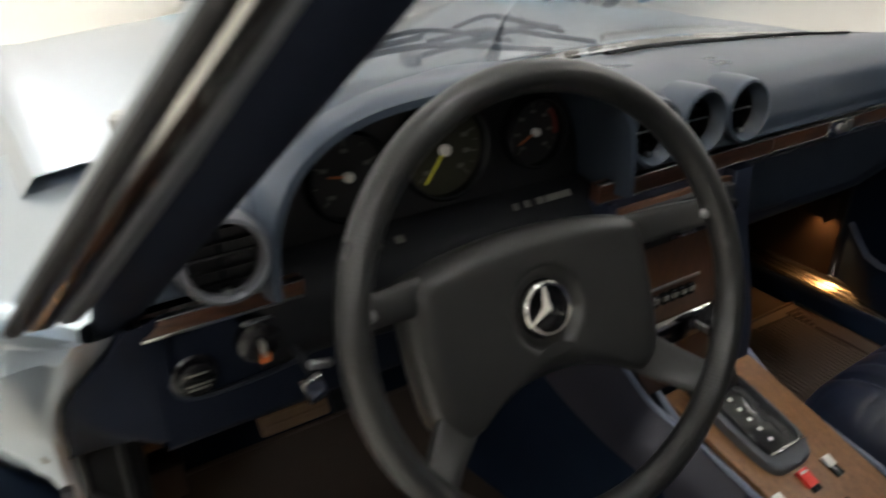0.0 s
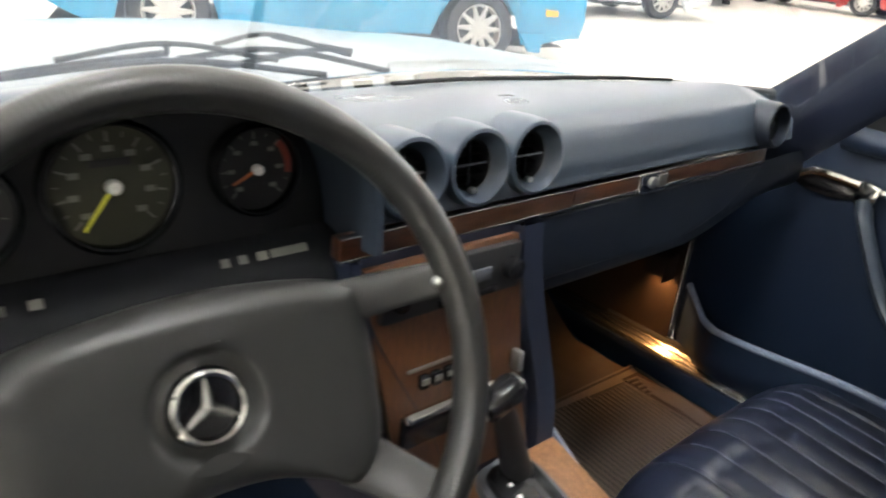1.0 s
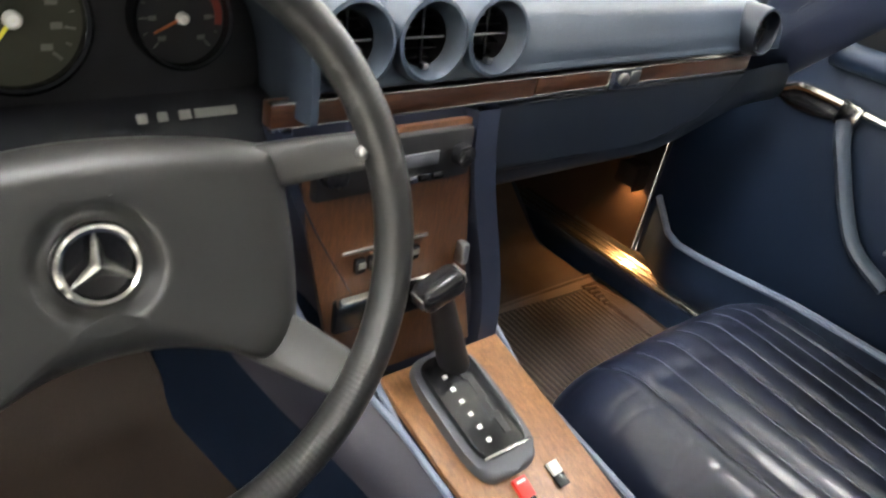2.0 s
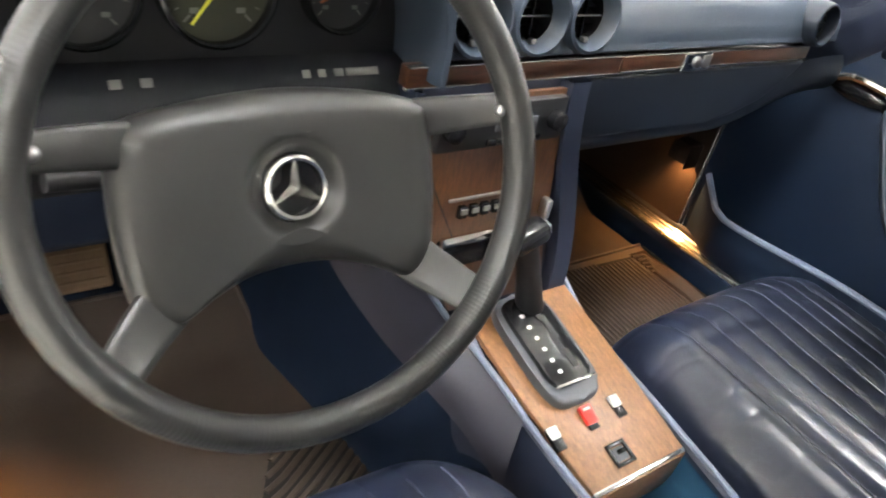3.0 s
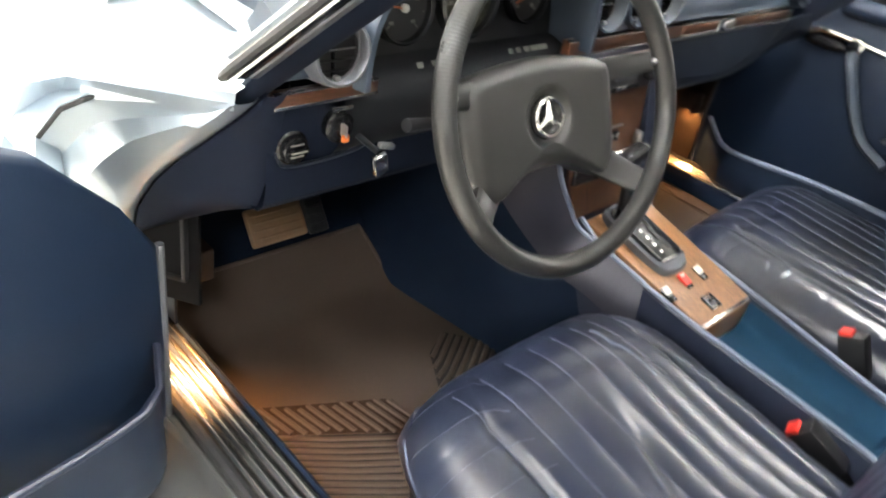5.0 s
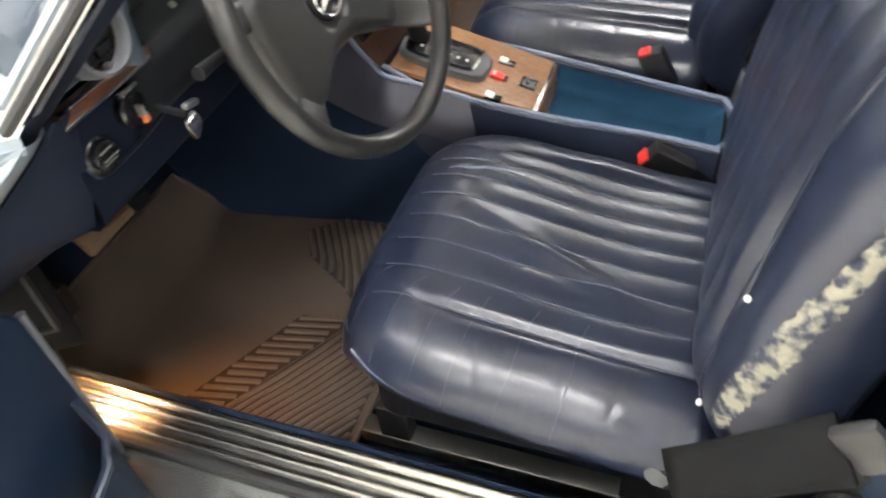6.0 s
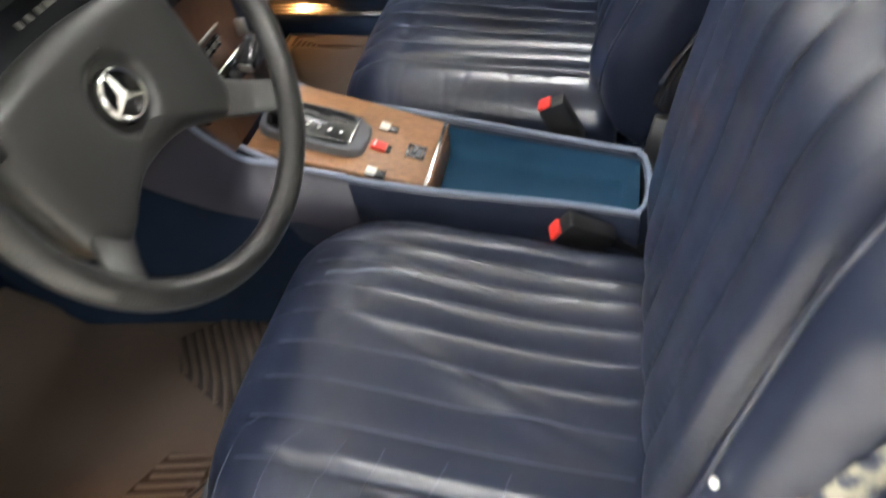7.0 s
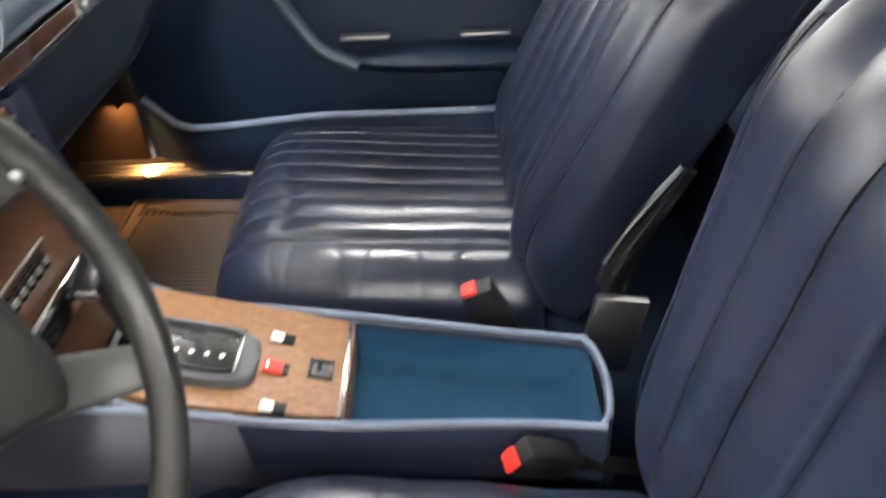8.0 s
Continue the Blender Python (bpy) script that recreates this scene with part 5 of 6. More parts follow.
    # windscreen posts, header, and an unseen roof added to shade the cabin
    posts = (
        (-1, (-0.814, 0.215, 0.842), (-0.640, -0.195, 1.270), (-0.712, 0.235, 0.846), (-0.606, -0.187, 1.230)),
        (1, (0.665, 0.235, 0.930), (0.625, -0.140, 1.290), (0.715, 0.190, 0.830), (0.672, -0.125, 1.150)),
    )
    for sx, s0, s1, i0, i1 in posts:
        p = thing("a_pillar", "dark blue padded windscreen pillar with bright outer strip" if sx < 0 else "plain dark blue padded windscreen pillar", "pillar", "windscreen pillars", "structure")
        s0, s1, i0, i1 = (Vector(v) for v in (s0, s1, i0, i1))
        bm = B()
        rows = []
        run = (s1 - s0).normalized()
        low = 0.17 if sx < 0 else 0.0
        for i in range(11):
            t = low + (1 - low) * i / 10
            a, b = s0.lerp(s1, t), i0.lerp(i1, t)
            if sx < 0:
                a = a.lerp(b, 0.62 * (1 - smooth01((t - 0.1) / 0.45)))
            else:
                a = a + (a - b).normalized() * (0.034 - 0.030 * t)
            c, half = (a + b) / 2, (a - b) / 2
            thin = run.cross(half).normalized() * 0.011
            rows.append([c + half * math.cos(t) + thin * math.sin(t) for t in (2 * math.pi * k / 16 for k in range(16))])
        grid(bm, rows, close_u=True, cap=True)
        # left pad darker for its shade, right pad lighter for its sheen, both by colour
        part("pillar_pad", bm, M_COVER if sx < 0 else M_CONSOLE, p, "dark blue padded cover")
        out = (s0 - i0).normalized()
        if sx > 0:
            continue
        for off, dz, rad, mt, nm2 in ((0.008, 0.0, 0.017, M_CHROME, "bright_strip"), (0.026, -0.004, 0.008, M_RUBBER, "pillar_seal"), (0.016, 0.014, 0.007, M_PAINT, "painted_edge"), (-0.010, -0.006, 0.013, M_GREYTRIM, "inner_band")):
            bm = B()
            tube(bm, [s0.lerp(s1, t) + out * off + Vector((0, 0, dz)) for t in np.linspace(0.33, 1, 9)], rad, 8, flat=0.7)
            part(nm2, bm, mt, p)
    bm = B()
    tube(bm, spline([(-0.60, -0.190, 1.268), (-0.30, -0.155, 1.292), (0.03, -0.145, 1.30), (0.36, -0.145, 1.295), (0.64, -0.135, 1.275)], 24), 0.028, 10)
    tagged(part("windscreen_header", bm, M_PANEL), "dark blue windscreen header rail", "header rail", kind="structure")
    bm = B()
    rows = []
    for x in np.linspace(-1, 1, 25):
        px = 0.005 + 0.69 * x
        yb = dash_far(px) + 0.028
        ht = -0.125 - 0.045 * x * x
        row = []
        for t in np.linspace(0, 1, 8):
            xx = 0.005 + (0.69 - 0.07 * t) * x
            row.append((xx, yb + (ht - yb) * t + 0.02 * math.sin(math.pi * t), 1.000 - 0.05 * x * x * (1 - t) + (0.270 - 0.03 * x * x) * t))
        rows.append(row)
    grid(bm, rows)
    ws = tagged(part("window_windscreen", bm, M_GLASS), "clear curved windscreen glass", "window", kind="structure")
    so = ws.modifiers.new("thickness", "SOLIDIFY")
    so.thickness = 0.005
    ws.visible_shadow = False
    # hardtop added out of view: it blocks the hall's light from above
    bm = B()
    rows = []
    for y in np.linspace(-0.16, -1.20, 14):
        u = (y + 0.16) / -1.04
        row = []
        for t in np.linspace(-1, 1, 17):
            row.append((0.04 + (0.60 - 0.02 * u) * t, y, 1.335 + 0.04 * math.sin(math.pi * min(1, u * 1.1)) - 0.035 * t**4 - 0.08 * u**3))
        rows.append(row)
    grid(bm, rows)
    rf = tagged(part("added_hardtop", bm, M_LINER), "unseen grey cloth lined hardtop, added to shade the cabin", "roof", kind="structure")
    so = rf.modifiers.new("thickness", "SOLIDIFY")
    so.thickness = 0.012
    bm = B()
    rows = []
    for y in np.linspace(-0.15, -1.26, 16):
        u = (y + 0.15) / -1.11
        row = []
        for t in np.linspace(-1, 1, 19):
            row.append((0.04 + (0.645 - 0.02 * u) * t, y, 1.368 + 0.04 * math.sin(math.pi * min(1, u * 1.1)) - 0.060 * t**4 - 0.08 * u**3))
        rows.append(row)
    grid(bm, rows)
    tagged(part("added_hardtop_skin", bm, M_PAINT), "silver-blue painted skin of the added hardtop", "roof", kind="structure")
    for sx in (-1, 1):
        bm = B()
        rows = [[(0.04 + sx * (0.60 + 0.12 * (1 - t)), -1.08 - 0.16 * (1 - t) + dy, 0.90 + 0.42 * t) for dy in (0.10, 0.0, -0.10)] for t in np.linspace(0, 1, 6)]
        grid(bm, rows)
        rp = tagged(part("added_hardtop_pillar", bm, M_PANEL), "dark blue rear pillar of the added hardtop", "pillar", kind="structure")
        so = rp.modifiers.new("thickness", "SOLIDIFY")
        so.thickness = 0.03
    # trim behind the seats
    bm = B()
    box(bm, (1.30, 0.03, 0.30), Matrix.Translation((0.03, -1.22, 0.80)) @ Matrix.Rotation(-0.3, 4, "X"), bevel=0.01)
    tagged(part("wall_rear", bm, M_PANEL), "dark blue trim behind the seats", "wall", kind="structure")
    for sx in (-1, 1):
        bm = B()
        box(bm, (0.02, 0.72, 0.66), Matrix.Translation((0.03 + sx * 0.735, -1.00, 0.63)), bevel=0.006)
        tagged(part("quarter_trim", bm, M_PANEL), "dark blue trim beside the rear shelf", "trim", kind="structure")
        bm = B()
        x = 0.03 + sx * 0.80
        rows = [[(x - sx * 0.06, y, 0.93), (x - sx * 0.02, y, 0.925), (x, y, 0.89), (x + sx * 0.01, y, 0.70), (x - sx * 0.02, y, 0.30)] for y in np.linspace(-0.98, -2.0, 8)]
        grid(bm, rows)
        tagged(part("rear_wing", bm, M_PAINT), "silver-blue painted rear wing", "car wing", kind="structure")
    bm = B()
    rows = [[(x, y, 0.93 - 0.03 * abs(x) ** 2) for x in np.linspace(-0.80, 0.86, 8)] for y in (-1.25, -2.0)]
    grid(bm, rows)
    tagged(part("boot_lid", bm, M_PAINT), "silver-blue painted boot lid", "boot lid", kind="structure")


shell()


def post_edge(z):
    """Where painted post and padded cover meet, by height: outward place and forward place."""
    zs = (0.33, 0.55, 0.62, 0.70, 0.766, 0.797, 0.899, 0.935)
    x = float(np.interp(z, zs, (-0.760, -0.762, -0.766, -0.768, -0.763, -0.755, -0.727, -0.716)))
    y = float(np.interp(z, zs, (0.385, 0.378, 0.362, 0.330, 0.279, 0.251, 0.143, 0.112)))
    return x, y


def jamb():
    """The driver's door jamb: painted post, hinge plate, black vent frame."""
    j = thing("door_jamb", "silver-blue painted door jamb with hinge", "door jamb", kind="structure")
    bm = B()
    rows = []
    for z in np.linspace(0.33, 0.925, 30):
        x, e = post_edge(z)
        k = smooth01((0.93 - z) / 0.10)
        rows.append([(x + 0.030, e + 0.03, z), (x + 0.006, e + 0.006, z), (x, e, z), (x - 0.012, e - 0.001, z), (x - 0.030, e + 0.012 * k, z), (x - 0.044 * k - 0.02, e + 0.040 * k, z), (x - 0.054 * k - 0.02, e + 0.10 * k, z), (-0.862, e + 0.125, z), (-0.904, e + 0.120, z), (-0.906, 0.52, z)])
    grid(bm, rows)
    part("post", bm, M_PAINT, j)
    # padded cover that flares from the dash's end out to the post
    bm = B()
    rows = []
    for z in np.linspace(0.935, 0.655, 28):
        ex, ey = post_edge(z)
        zs = (0.655, 0.69, 0.724, 0.76, 0.85, 0.935)
        ax_, ay_ = float(np.interp(z, zs, (-0.758, -0.713, -0.690, -0.683, -0.680, -0.680))), float(np.interp(z, zs, (0.345, 0.289, 0.237, 0.172, 0.140, 0.118)))
        a, b = Vector((ax_, ay_, z)), Vector((ex + 0.002, ey - 0.003, z))
        back = Vector((0.006, 0.010, 0))
        bulge = Vector((-0.006, -0.008, 0))
        rows.append([a + back * 1.6, a + back * 0.5] + [a.lerp(b, u) + bulge * math.sin(math.pi * u) ** 0.6 for u in np.linspace(0.0, 1.0, 9)] + [b + back * 0.5, b + back * 1.6])
    grid(bm, rows)
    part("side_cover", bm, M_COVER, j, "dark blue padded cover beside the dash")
    # dark lower panel that holds the vent
    out = Vector((-0.83, -0.56, 0))
    along = Vector((-0.56, 0.83, 0))
    vm = Matrix((along, -out, Vector((0, 0, 1)))).transposed().to_4x4()
    vm.translation = (-0.737, 0.326, 0.600)
    bm = B()
    box(bm, (0.112, 0.008, 0.20), vm @ Matrix.Translation((0.004, 0.012, 0.036)), bevel=0.003)
    part("lower_panel", bm, M_BELT, j, "dark panel below the cover")
    # end of the wing above the hinges
    bm = B()
    rows = []
    for y in np.linspace(0.235, 0.60, 8):
        rows.append([(-0.560, y, 0.962), (-0.640, y, 0.945), (-0.74, y, 0.930), (-0.82, y, 0.915), (-0.875, y, 0.900), (-0.902, y, 0.870), (-0.906, y, 0.830), (-0.895, y, 0.825)])
    grid(bm, rows)
    part("wing_end", bm, M_PAINT, j, "silver-blue wing end above the hinge")
    bm = B()
    rows = []
    for y in np.linspace(0.122, 0.242, 9):
        xo = float(np.interp(y, (0.122, 0.168, 0.242), (-0.742, -0.764, -0.850)))
        k = smooth01((y - 0.122) / 0.05)
        rows.append([(x, y, z) for x, z in ((-0.722 + 0.082 * k, 0.941 + 0.017 * k), (-0.724 + 0.034 * k, 0.941 + 0.011 * k), (-0.727 - 0.008 * k, 0.941 + 0.004 * k), (xo + 0.012, 0.938 - 0.12 * (y - 0.168)), (xo, 0.930 - 0.16 * (y - 0.168)), (xo - 0.002, 0.918 - 0.15 * (y - 0.122)))])
    grid(bm, rows)
    part("scuttle_end", bm, M_PAINT, j, "painted scuttle at the pillar's foot")
    bm = B()
    tube(bm, [(-0.76, 0.235, 0.918), (-0.82, 0.235, 0.910), (-0.875, 0.235, 0.895), (-0.900, 0.235, 0.868)], 0.0028, 6)
    part("seam", bm, M_RUBBER, j, "dark seam at the wing's edge")
    for z in (0.78, 0.55):
        y = post_edge(z)[1] + 0.118
        bm = B()
        box(bm, (0.062, 0.012, 0.085), Matrix.Translation((-0.866, y - 0.002, z)) @ Matrix.Rotation(-0.2, 4, "Z"), bevel=0.004)
        h = part("hinge", bm, M_PAINT, j, "painted door hinge plate")
        for dx, dz in ((-0.02, 0.025), (0.02, 0.025), (0.0, -0.025)):
            bm = B()
            lathe(bm, [(0.008, -0.004), (0.008, 0.005), (0.0004, 0.006)], 6, frame_of((-0.866 + dx, y - 0.010, z + dz), (0, -1, 0)))
            part("bolt", bm, M_SATIN, h)
    bm = B()
    for w, h, u, z in ((0.074, 0.007, 0, 0.088), (0.074, 0.007, 0, -0.016), (0.007, 0.104, -0.0335, 0.036), (0.007, 0.104, 0.0335, 0.036)):
        box(bm, (w, 0.012, h), vm @ Matrix.Translation((u, 0.002, z)), bevel=0.002)
    v = part("vent_frame", bm, M_RUBBER, j, "grey rectangular vent frame")
    bm = B()
    box(bm, (0.062, 0.004, 0.098), vm @ Matrix.Translation((0, 0.005, 0.036)))
    part("vent_mesh", bm, M_BELT, v)
    bm = B()
    box(bm, (0.020, 0.040, 0.022), Matrix.Translation((-0.785, 0.375, 0.655)), bevel=0.005)
    part("check_strap", bm, M_SATIN, j, "short metal door check")


jamb()


def door(name, m, label, mirror, pull):
    """A car door. Local: u along the door from the hinge, v toward the cabin, z up."""
    d = thing(name, label, "car door", kind="structure", at=m)
    bm = B()
    lo = 0.448 if pull else 0.355
    front = [(0.0, 0.60), (0.0, 0.78), (0.06, 0.84), (0.13, 0.90), (0.20, 0.945)] if pull else [(0.0, 0.54), (0.0, 0.70), (0.05, 0.775), (0.13, 0.86), (0.24, 0.915)]
    top = 0.950 if pull else 0.925
    prof = [(0.0, lo), *front, (0.40, top), (1.02, top), (1.04, 0.88), (1.04, lo + 0.06), (0.98, lo)]
    q = Matrix(((1, 0, 0, 0), (0, 0, mirror, 0), (0, 1, 0, 0), (0, 0, 0, 1)))
    prism(bm, prof, -0.030, 0.0, q, bevel=0.008, seg=3)
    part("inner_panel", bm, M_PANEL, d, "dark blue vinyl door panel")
    bm = B()
    prism(bm, [(0.0, 0.30), (0.0, front[1][1] - 0.02)] + [(u, z - 0.02) for u, z in front[2:]] + [(0.42, top - 0.02), (1.06, top - 0.02), (1.06, 0.32)], 0.004 - 0.10, -0.034, q, bevel=0.01)
    part("outer_skin", bm, M_PAINT, d, "silver-blue painted outer skin")
    bm = B()
    tube(bm, [(-0.004, -0.004 * mirror, z) for z in np.linspace(lo, 0.70, 8)], 0.004 if pull else 0.006, 8)
    part("edge_seal", bm, M_RUBBER if pull else M_GREYTRIM, d, "grey rubber edge seal")
    # map pocket
    bm = B()
    rows = []
    for u in np.linspace(0.015, 0.80, 24):
        e = smooth01((u - 0.015) / (0.10 if pull else 0.05)) * (1 - smooth01((u - 0.68) / 0.12))
        rim_z = (0.548 if pull else 0.515) + 0.06 * math.exp(-u / 0.035) + 0.02 * smooth01((u - 0.1) / 0.3)
        v = 0.004 + 0.060 * e
        rows.append([(u, v * mirror, lo + 0.01), (u, (v + 0.010 * e) * mirror, lo + 0.035), (u, (v + 0.006 * e) * mirror, lo + 0.07), (u, v * mirror, rim_z), (u, (v - 0.012 * e) * mirror, rim_z - 0.004), (u, (v - 0.014 * e) * mirror, lo + 0.04)])
    grid(bm, rows)
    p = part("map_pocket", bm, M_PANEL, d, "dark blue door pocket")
    bm = B()
    tube(bm, [Vector(r[3]) for r in rows], 0.0066 if pull else 0.0055, 8)
    part("pocket_rim", bm, M_PIPING if pull else M_CONSOLE, p, "grey-blue pocket rim")
    # beltline roll
    bm = B()
    tube(bm, [(u, 0.004 * mirror, top - 0.007) for u in np.linspace(0.22, 1.03, 14)], 0.026, 12, flat=0.8)
    part("top_roll", bm, M_PANEL, d, "padded door top")
    if pull:
        # recessed opener, chrome strip, pull strap and armrest
        v = 0.012 * mirror
        bm = B()
        tube(bm, spline([(0.150, v, 0.856), (0.175, v * 1.2, 0.872), (0.225, v * 1.3, 0.881), (0.46, v * 1.3, 0.862)], 16), 0.011, 8, flat=0.7)
        h = part("opener_rail", bm, M_CHROME, d, "chrome door opener rail")
        bm = B()
        bmesh.ops.create_uvsphere(bm, u_segments=18, v_segments=10, radius=1, matrix=Matrix.Translation((0.210, 0.006 * mirror, 0.856)) @ Matrix.Diagonal((0.056, 0.012, 0.017, 1)))
        part("opener_cup", bm, M_GLOSS, h, "dark recessed opener cup")
        bm = B()
        box(bm, (0.034, 0.022, 0.040), Matrix.Translation((0.284, 0.022 * mirror, 0.868)) @ Matrix.Rotation(0.15, 4, "Y"), bevel=0.005)
        part("clamp", bm, M_CHROME, h, "chrome strap clamp")
        bm = B()
        tube(bm, spline([(0.284, 0.028 * mirror, 0.858), (0.292, 0.034 * mirror, 0.835), (0.314, 0.038 * mirror, 0.795), (0.345, 0.040 * mirror, 0.740), (0.385, 0.044 * mirror, 0.690), (0.45, 0.050 * mirror, 0.658)], 18), 0.0140, 10, flat=0.8)
        part("pull_strap", bm, M_DASH, d, "grey-blue pull strap")
        bm = B()
        rows = []
        for u in np.linspace(0.40, 0.86, 12):
            e = math.sin(math.pi * min(1, max(0.0, (u - 0.40) / 0.46))) ** 0.35
            rows.append([(u, (0.055 * e) * math.cos(a) * mirror, 0.655 + 0.028 * e * math.sin(a)) for a in np.linspace(-math.pi / 2, math.pi / 2, 9)])
        grid(bm, rows)
        part("armrest", bm, M_PANEL, d, "blue padded armrest")
        for u in (0.50, 0.72):
            bm = B()
            box(bm, (0.09, 0.026, 0.008), Matrix.Translation((u - 0.035, 0.030 * mirror, 0.706)), bevel=0.003)
            part("armrest_plate", bm, M_SATIN, d, "pale armrest plate")
    # window glass
    bm = B()
    if pull:
        tube(bm, [(0.30, -0.028 * mirror, 0.93), (0.33, -0.034 * mirror, 1.02), (0.37, -0.045 * mirror, 1.13)], 0.006, 8)
        part("quarter_bar", bm, M_CHROME, d, "chrome quarter window bar")
        bm = B()
        prism(bm, [(0.08, 0.85), (0.09, 0.895), (0.20, 1.000), (0.34, 1.150), (0.42, 1.150), (0.44, 0.90)], -0.045, -0.030, q, bevel=0.004)
        part("corner_cover", bm, M_BLACK, d, "black corner cover of the quarter window")
        bm = B()
        bmesh.ops.create_uvsphere(bm, u_segments=12, v_segments=8, radius=0.008, matrix=Matrix.Translation((0.212, -0.024, 0.955)))
        part("corner_stud", bm, M_CHROME, d, "small chrome stud")
    return d


# passenger door shut, driver door swung open
door("door_passenger", Matrix(((0, -1, 0, 0.735), (-1, 0, 0, 0.305), (0, 0, 1, 0), (0, 0, 0, 1))), "closed dark blue passenger door with chrome opener", 1, True)
DOOR_A = radians(75)
ax = Vector((-math.sin(DOOR_A), -math.cos(DOOR_A), 0))
ay = Vector((math.cos(DOOR_A), -math.sin(DOOR_A), 0))
door("door_driver", Matrix(((ax.x, ay.x, 0, -0.782), (ax.y, ay.y, 0, 0.232), (0, 0, 1, 0), (0, 0, 0, 1))), "open dark blue driver's door with map pocket", 1, False)


# ---- belt hardware beside the seats ----
def belt_latch():
    b = thing("seat_back_latch", "seat back release with chrome lever and black boot", "seat latch")
    bm = B()
    box(bm, (0.016, 0.075, 0.15), Matrix.Translation((0.150, -0.528, 0.46)) @ Matrix.Rotation(0.15, 4, "X"), bevel=0.004)
    part("bracket", bm, M_SATIN, b, "grey steel bracket")
    bm = B()
    tube(bm, spline([(0.155, -0.520, 0.56), (0.150, -0.532, 0.61), (0.150, -0.557, 0.66), (0.150, -0.597, 0.735)], 14), lambda u: 0.024 - 0.012 * u, 10)
    part("boot", bm, M_GLOSS, b, "black rubber boot")
    bm = B()
    tube(bm, spline([(0.145, -0.507, 0.60), (0.142, -0.537, 0.665), (0.142, -0.587, 0.742)], 12), 0.0055, 8)
    part("lever", bm, M_CHROME, b, "chrome lever")


belt_latch()


def outboard_belt():
    b = thing("seat_belt", "black seat belt webbing and anchor beside the driver's seat", "seat belt")
    a, c = Vector((-0.728, -0.478, 0.615)), Vector((-0.735, -0.604, 0.735))
    run = (c - a).normalized()
    wide = Vector((0.81, 0.40, 0.44))
    wide = (wide - run * wide.dot(run)).normalized()
    bm = B()
    rows = []
    for i in range(13):
        t = i / 12
        p = a.lerp(c, t) + Vector((-0.006, 0, 0.006)) * math.sin(math.pi * t)
        hw = 0.030 * (0.85 + 0.15 * t)
        rows.append([p + wide * hw * s + Vector((-0.004, 0, 0)) * (1 - s * s) for s in (-1, -0.5, 0, 0.5, 1)])
    grid(bm, rows)
    w = part("webbing", bm, M_BELT, b)
    so = w.modifiers.new("thickness", "SOLIDIFY")
    so.thickness = 0.010
    bm = B()
    box(bm, (0.014, 0.040, 0.060), Matrix.Translation(c + Vector((0.0, -0.016, 0.008))) @ Matrix.Rotation(-0.7, 4, "X"), bevel=0.006)
    part("loop_guide", bm, M_BLACK, b, "black belt loop")
    bm = B()
    tube(bm, [(-0.700, -0.60, 0.415), (-0.700, -0.62, 0.54), (-0.705, -0.64, 0.67)], 0.010, 8)
    part("stalk", bm, M_BLACK, b, "black anchor stalk")
    bm = B()
    tube(bm, [a + Vector((0, 0.01, -0.01)), (-0.668, -0.49, 0.50), (-0.672, -0.53, 0.43)], 0.013, 8, flat=0.6)
    part("anchor", bm, M_BLACK, b, "black belt anchor")
    bm = B()
    lathe(bm, [(0.040, -0.02), (0.040, 0.018), (0.030, 0.028), (0.0004, 0.030)], 22, frame_of((-0.735, -0.640, 0.60), (-0.6, 0.2, 0.75)))
    part("reel_cover", bm, M_BLACK, b)


outboard_belt()


# ---- other cars in the hall ----
def wheel_rim(parent, c, axis, r):
    m = frame_of(c, axis, (0, 0, 1))
    bm = B()
    lathe(bm, [(r * 0.60, -0.10), (r * 0.62, 0.085), (r * 0.68, 0.10), (r * 0.93, 0.095), (r, 0.06), (r, -0.08), (r * 0.93, -0.11)], 32, m)
    w = part("wheel", bm, M_TYRE, parent, "black tyre on a lattice alloy wheel")
    bm = B()
    lathe(bm, [(r * 0.62, 0.06), (r * 0.645, 0.088), (r * 0.60, 0.090), (r * 0.57, 0.06), (r * 0.55, 0.02)], 32, m)
    for k in range(10):
        for s in (-1, 1):
            a0, a1 = 2 * math.pi * k / 10, 2 * math.pi * (k + 0.5 * s) / 10 + 0.0
            p = m @ Vector((r * 0.16 * math.cos(a0), r * 0.16 * math.sin(a0), 0.075))
            q = m @ Vector((r * 0.60 * math.cos(a1), r * 0.60 * math.sin(a1), 0.070))
            tube(bm, [p, p.lerp(q, 0.5) , q], 0.016, 6)
    lathe(bm, [(r * 0.22, 0.05), (r * 0.20, 0.088), (r * 0.10, 0.094), (0.0005, 0.094)], 20, m)
    part("rim", bm, M_ALLOY, w, "silver lattice alloy rim")
    bm = B()
    lathe(bm, [(r * 0.60, 0.0), (0.0005, 0.0)], 24, m)
    part("hub_back", bm, M_BLACK, w)


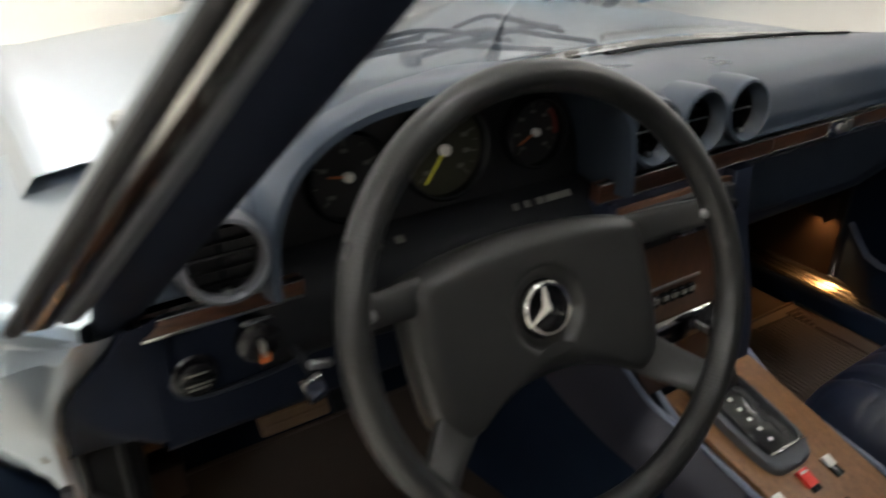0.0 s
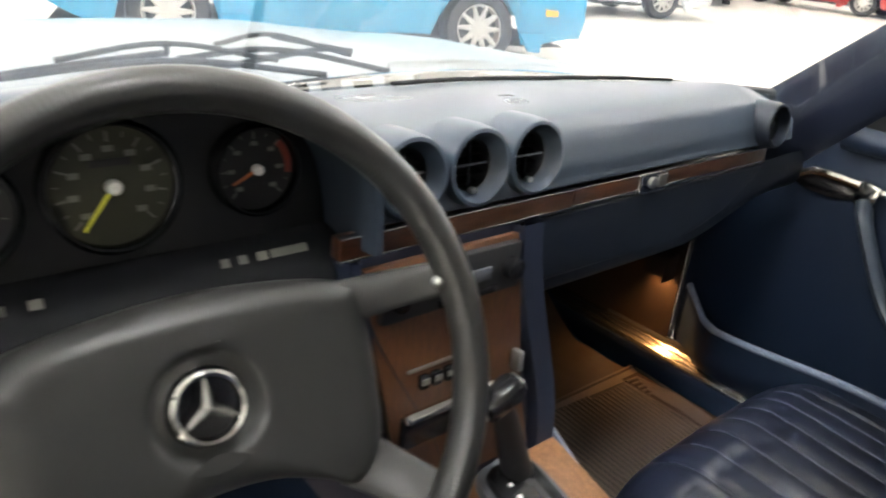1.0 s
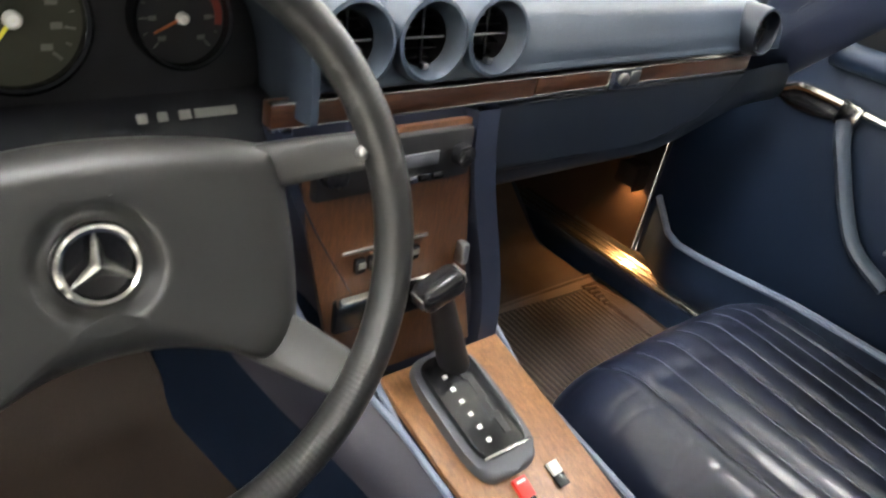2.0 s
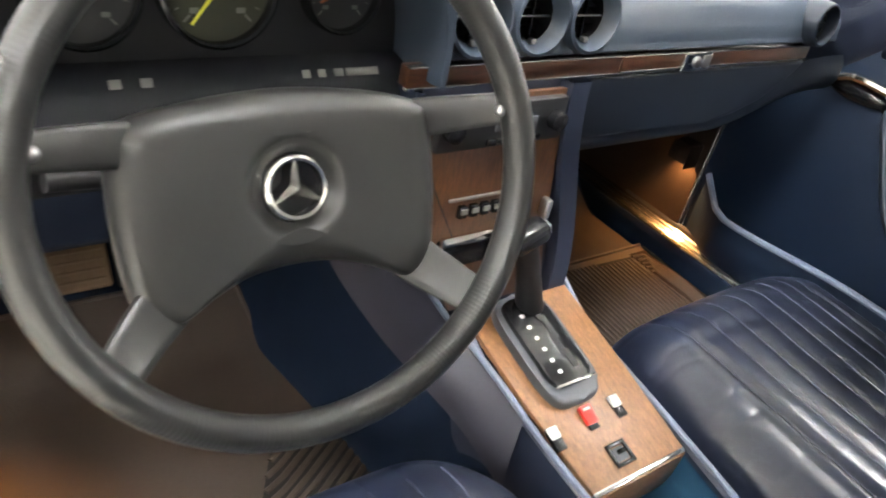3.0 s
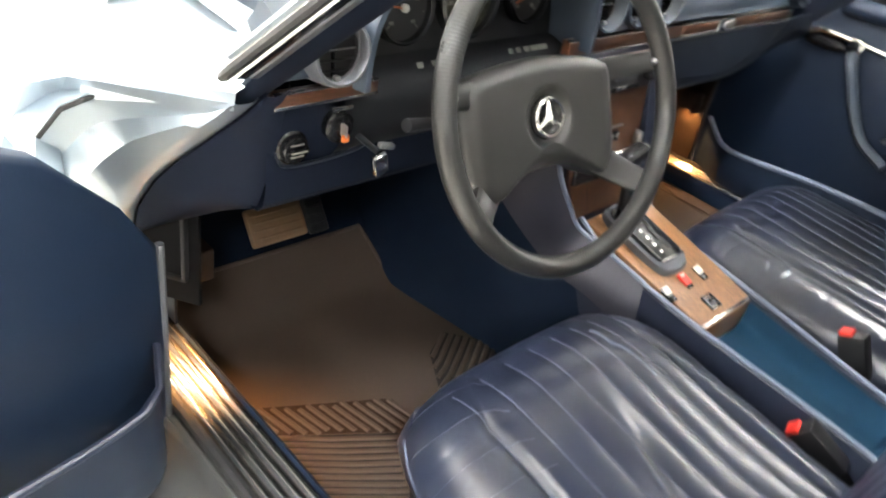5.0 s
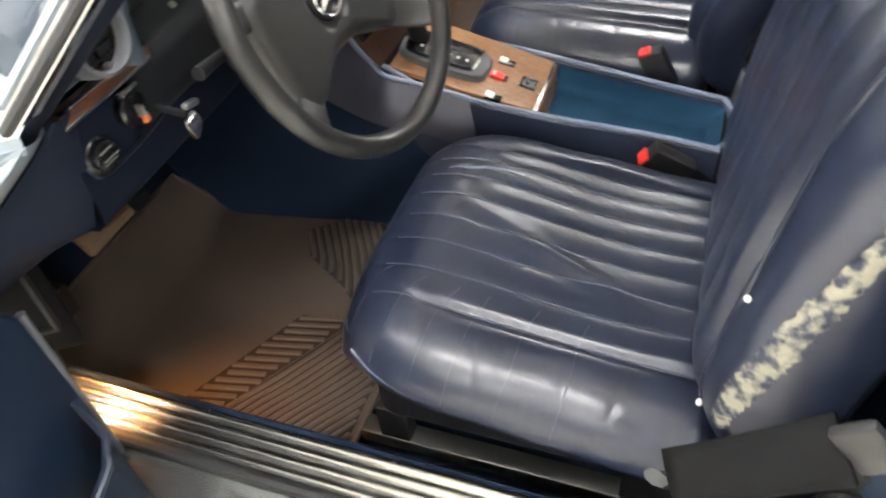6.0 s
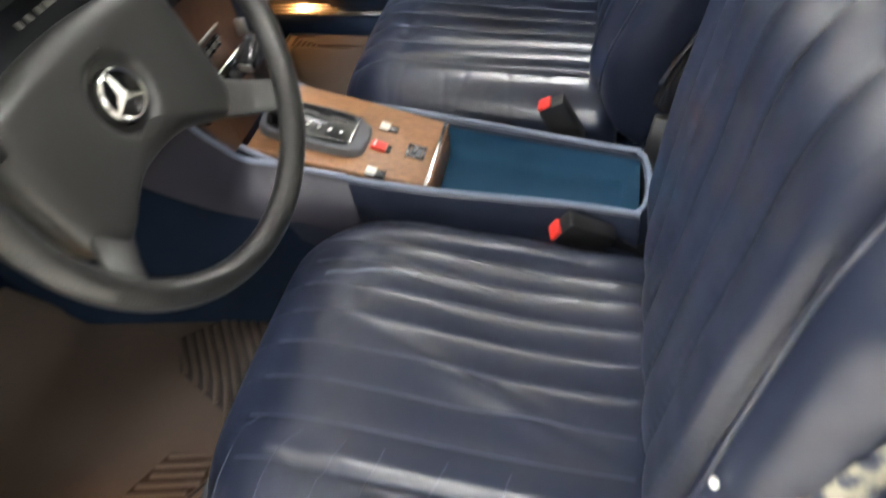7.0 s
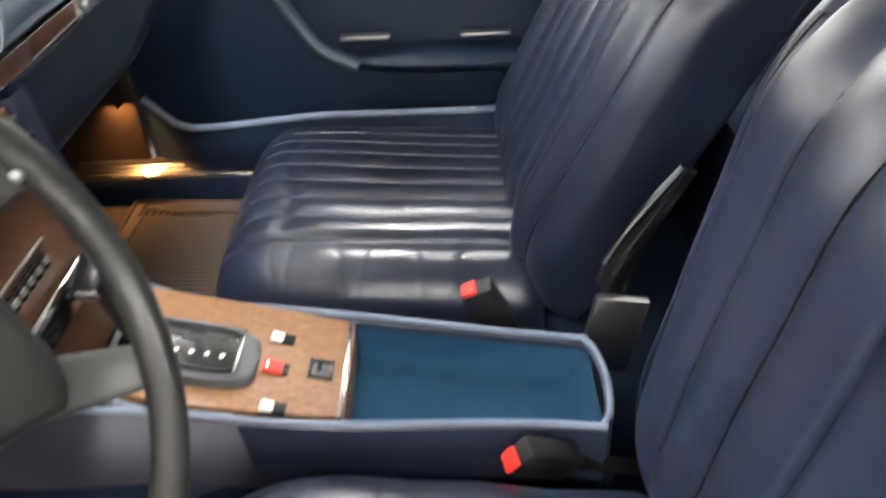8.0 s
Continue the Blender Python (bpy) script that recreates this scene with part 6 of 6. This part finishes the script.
def parked_car(origin, heading, paint, label, wb=2.66, length=4.9, width=1.86):
    """A low coupe. Local x forward from the rear axle, y to its left, z up."""
    m = Matrix.Translation(origin) @ Matrix.Rotation(heading, 4, "Z")
    c = thing("parked_car", label, "car", "cars in the hall", at=m)
    bm = B()
    xs = np.linspace(-1.15, length - 1.15, 61)
    rows = []
    for x in xs:
        u = (x + 1.15) / length
        hood = 0.80 + 0.13 * smooth01((x + 1.15) / 0.5) - 0.14 * smooth01((x - 2.3) / 1.4)
        lo = 0.22 + 0.18 * smooth01((-0.55 - x) / 0.5) + 0.06 * smooth01((x - wb - 0.55) / 0.4)
        for ax_ in (0.0, wb):
            d = abs(x - ax_)
            if d < 0.40:
                lo = max(lo, 0.315 + math.sqrt(0.40**2 - d * d) * 0.92 - 0.02)
        w = width / 2 * (1 - 0.10 * abs(2 * u - 1) ** 4)
        lo = min(lo, hood - 0.1)
        rows.append([(x, -w * 0.94, lo), (x, -w, lo + (hood - lo) * 0.35), (x, -w * 0.985, lo + (hood - lo) * 0.75), (x, -w * 0.90, hood - 0.02), (x, -w * 0.5, hood), (x, 0, hood + 0.01), (x, w * 0.5, hood), (x, w * 0.90, hood - 0.02), (x, w * 0.985, lo + (hood - lo) * 0.75), (x, w, lo + (hood - lo) * 0.35), (x, w * 0.94, lo)])
    vs = grid(bm, rows)
    bm.faces.new(vs[0])
    bm.faces.new(vs[-1])
    part("body", bm, paint, c)
    bm = B()
    rows = []
    for x, h, ww in ((-0.55, 0.90, 0.72), (0.05, 1.16, 0.62), (0.5, 1.26, 0.58), (1.1, 1.25, 0.58), (1.55, 1.10, 0.62), (2.05, 0.92, 0.74)):
        rows.append([(x, -ww - 0.08, 0.85), (x, -ww, h - 0.02), (x, 0, h), (x, ww, h - 0.02), (x, ww + 0.08, 0.85)])
    grid(bm, rows)
    part("cabin_glass", bm, M_TINT, c, "dark tinted cabin glass")
    bm = B()
    rows = []
    for x in (0.35, 0.7, 1.15, 1.35):
        rows.append([(x, y, 1.275 - 0.03 * (y / 0.6) ** 2) for y in np.linspace(-0.60, 0.60, 7)])
    grid(bm, rows)
    part("roof", bm, paint, c)
    bm = B()
    rows = [[(x, y, 0.20) for y in (-0.80, 0.80)] for x in (-0.9, length - 1.3)]
    grid(bm, rows)
    part("underbody", bm, M_BLACK, c)
    for x in (0.0, wb):
        for s in (-1, 1):
            wheel_rim(c, (x, s * (width / 2 - 0.115), 0.33), (0, s, 0), 0.33)
    # spats before the wheels, side skirts, lamps
    for s in (-1, 1):
        for x in (0.48, wb + 0.48):
            bm = B()
            prism(bm, [(-0.10, 0.34), (0.02, 0.16), (0.14, 0.16), (0.16, 0.34)], -0.02, 0.02, Matrix.Translation((x, s * width * 0.485, 0)) @ Matrix(((1, 0, 0, 0), (0, 0, -1, 0), (0, 1, 0, 0), (0, 0, 0, 1))), bevel=0.006)
            part("spat", bm, paint, c, "air deflector by the wheel")
        bm = B()
        box(bm, (1.75, 0.04, 0.05), Matrix.Translation((1.33, s * width * 0.475, 0.23)), bevel=0.01)
        part("side_skirt", bm, M_BLACK, c)
        bm = B()
        box(bm, (0.12, 0.02, 0.05), Matrix.Translation((wb + 0.70, s * width * 0.488, 0.52)), bevel=0.005)
        part("marker_lamp", bm, M_AMBER, c, "amber side marker")
        bm = B()
        box(bm, (0.03, 0.5, 0.12), Matrix.Translation((-1.155, s * 0.52, 0.66)), bevel=0.01)
        part("tail_lamp", bm, M_TAIL, c, "red tail lamp")
    return c


# wheels, belly and ends of the roadster itself
gear = thing("running_gear", "wheels, belly and end panels of the silver roadster", "car chassis", kind="structure")
for x in (-0.70, 0.76):
    for y in (1.28, -1.50):
        wheel_rim(gear, (x, y, 0.31), (math.copysign(1, x), 0, 0), 0.31)
bm = B()
box(bm, (1.50, 3.7, 0.10), Matrix.Translation((0.03, -0.05, 0.17)), bevel=0.02)
part("underbody", bm, M_BLACK, gear, "black underbody")
for y, z, h in ((2.00, 0.52, 0.46), (-2.01, 0.62, 0.56)):
    bm = B()
    box(bm, (1.58, 0.05, h), Matrix.Translation((0.03, y, z)), bevel=0.02)
    part("end_panel", bm, M_PAINT, gear, "silver-blue painted end panel")

HB, HF = Vector((1.841, 5.878, 0)), Vector((4.326, 4.92, 0))
hd = math.atan2(HF.y - HB.y, HF.x - HB.x)
nrm = Vector((-math.sin(hd), math.cos(hd), 0))
parked_car(HB + nrm * 0.83, hd, M_CARBLUE, "turquoise blue coupe with lattice alloy wheels")
parked_car(Vector((9.0, 9.5, 0)), radians(-20), M_CARWHITE, "white coupe parked farther back in the hall")
parked_car(Vector((19.0, 12.2, 0)), radians(212), M_CARDARK, "dark blue coupe facing the roadster across the hall")
parked_car(Vector((21.0, 8.2, 0)), radians(95), M_CARRED, "red coupe parked at the far side of the hall")
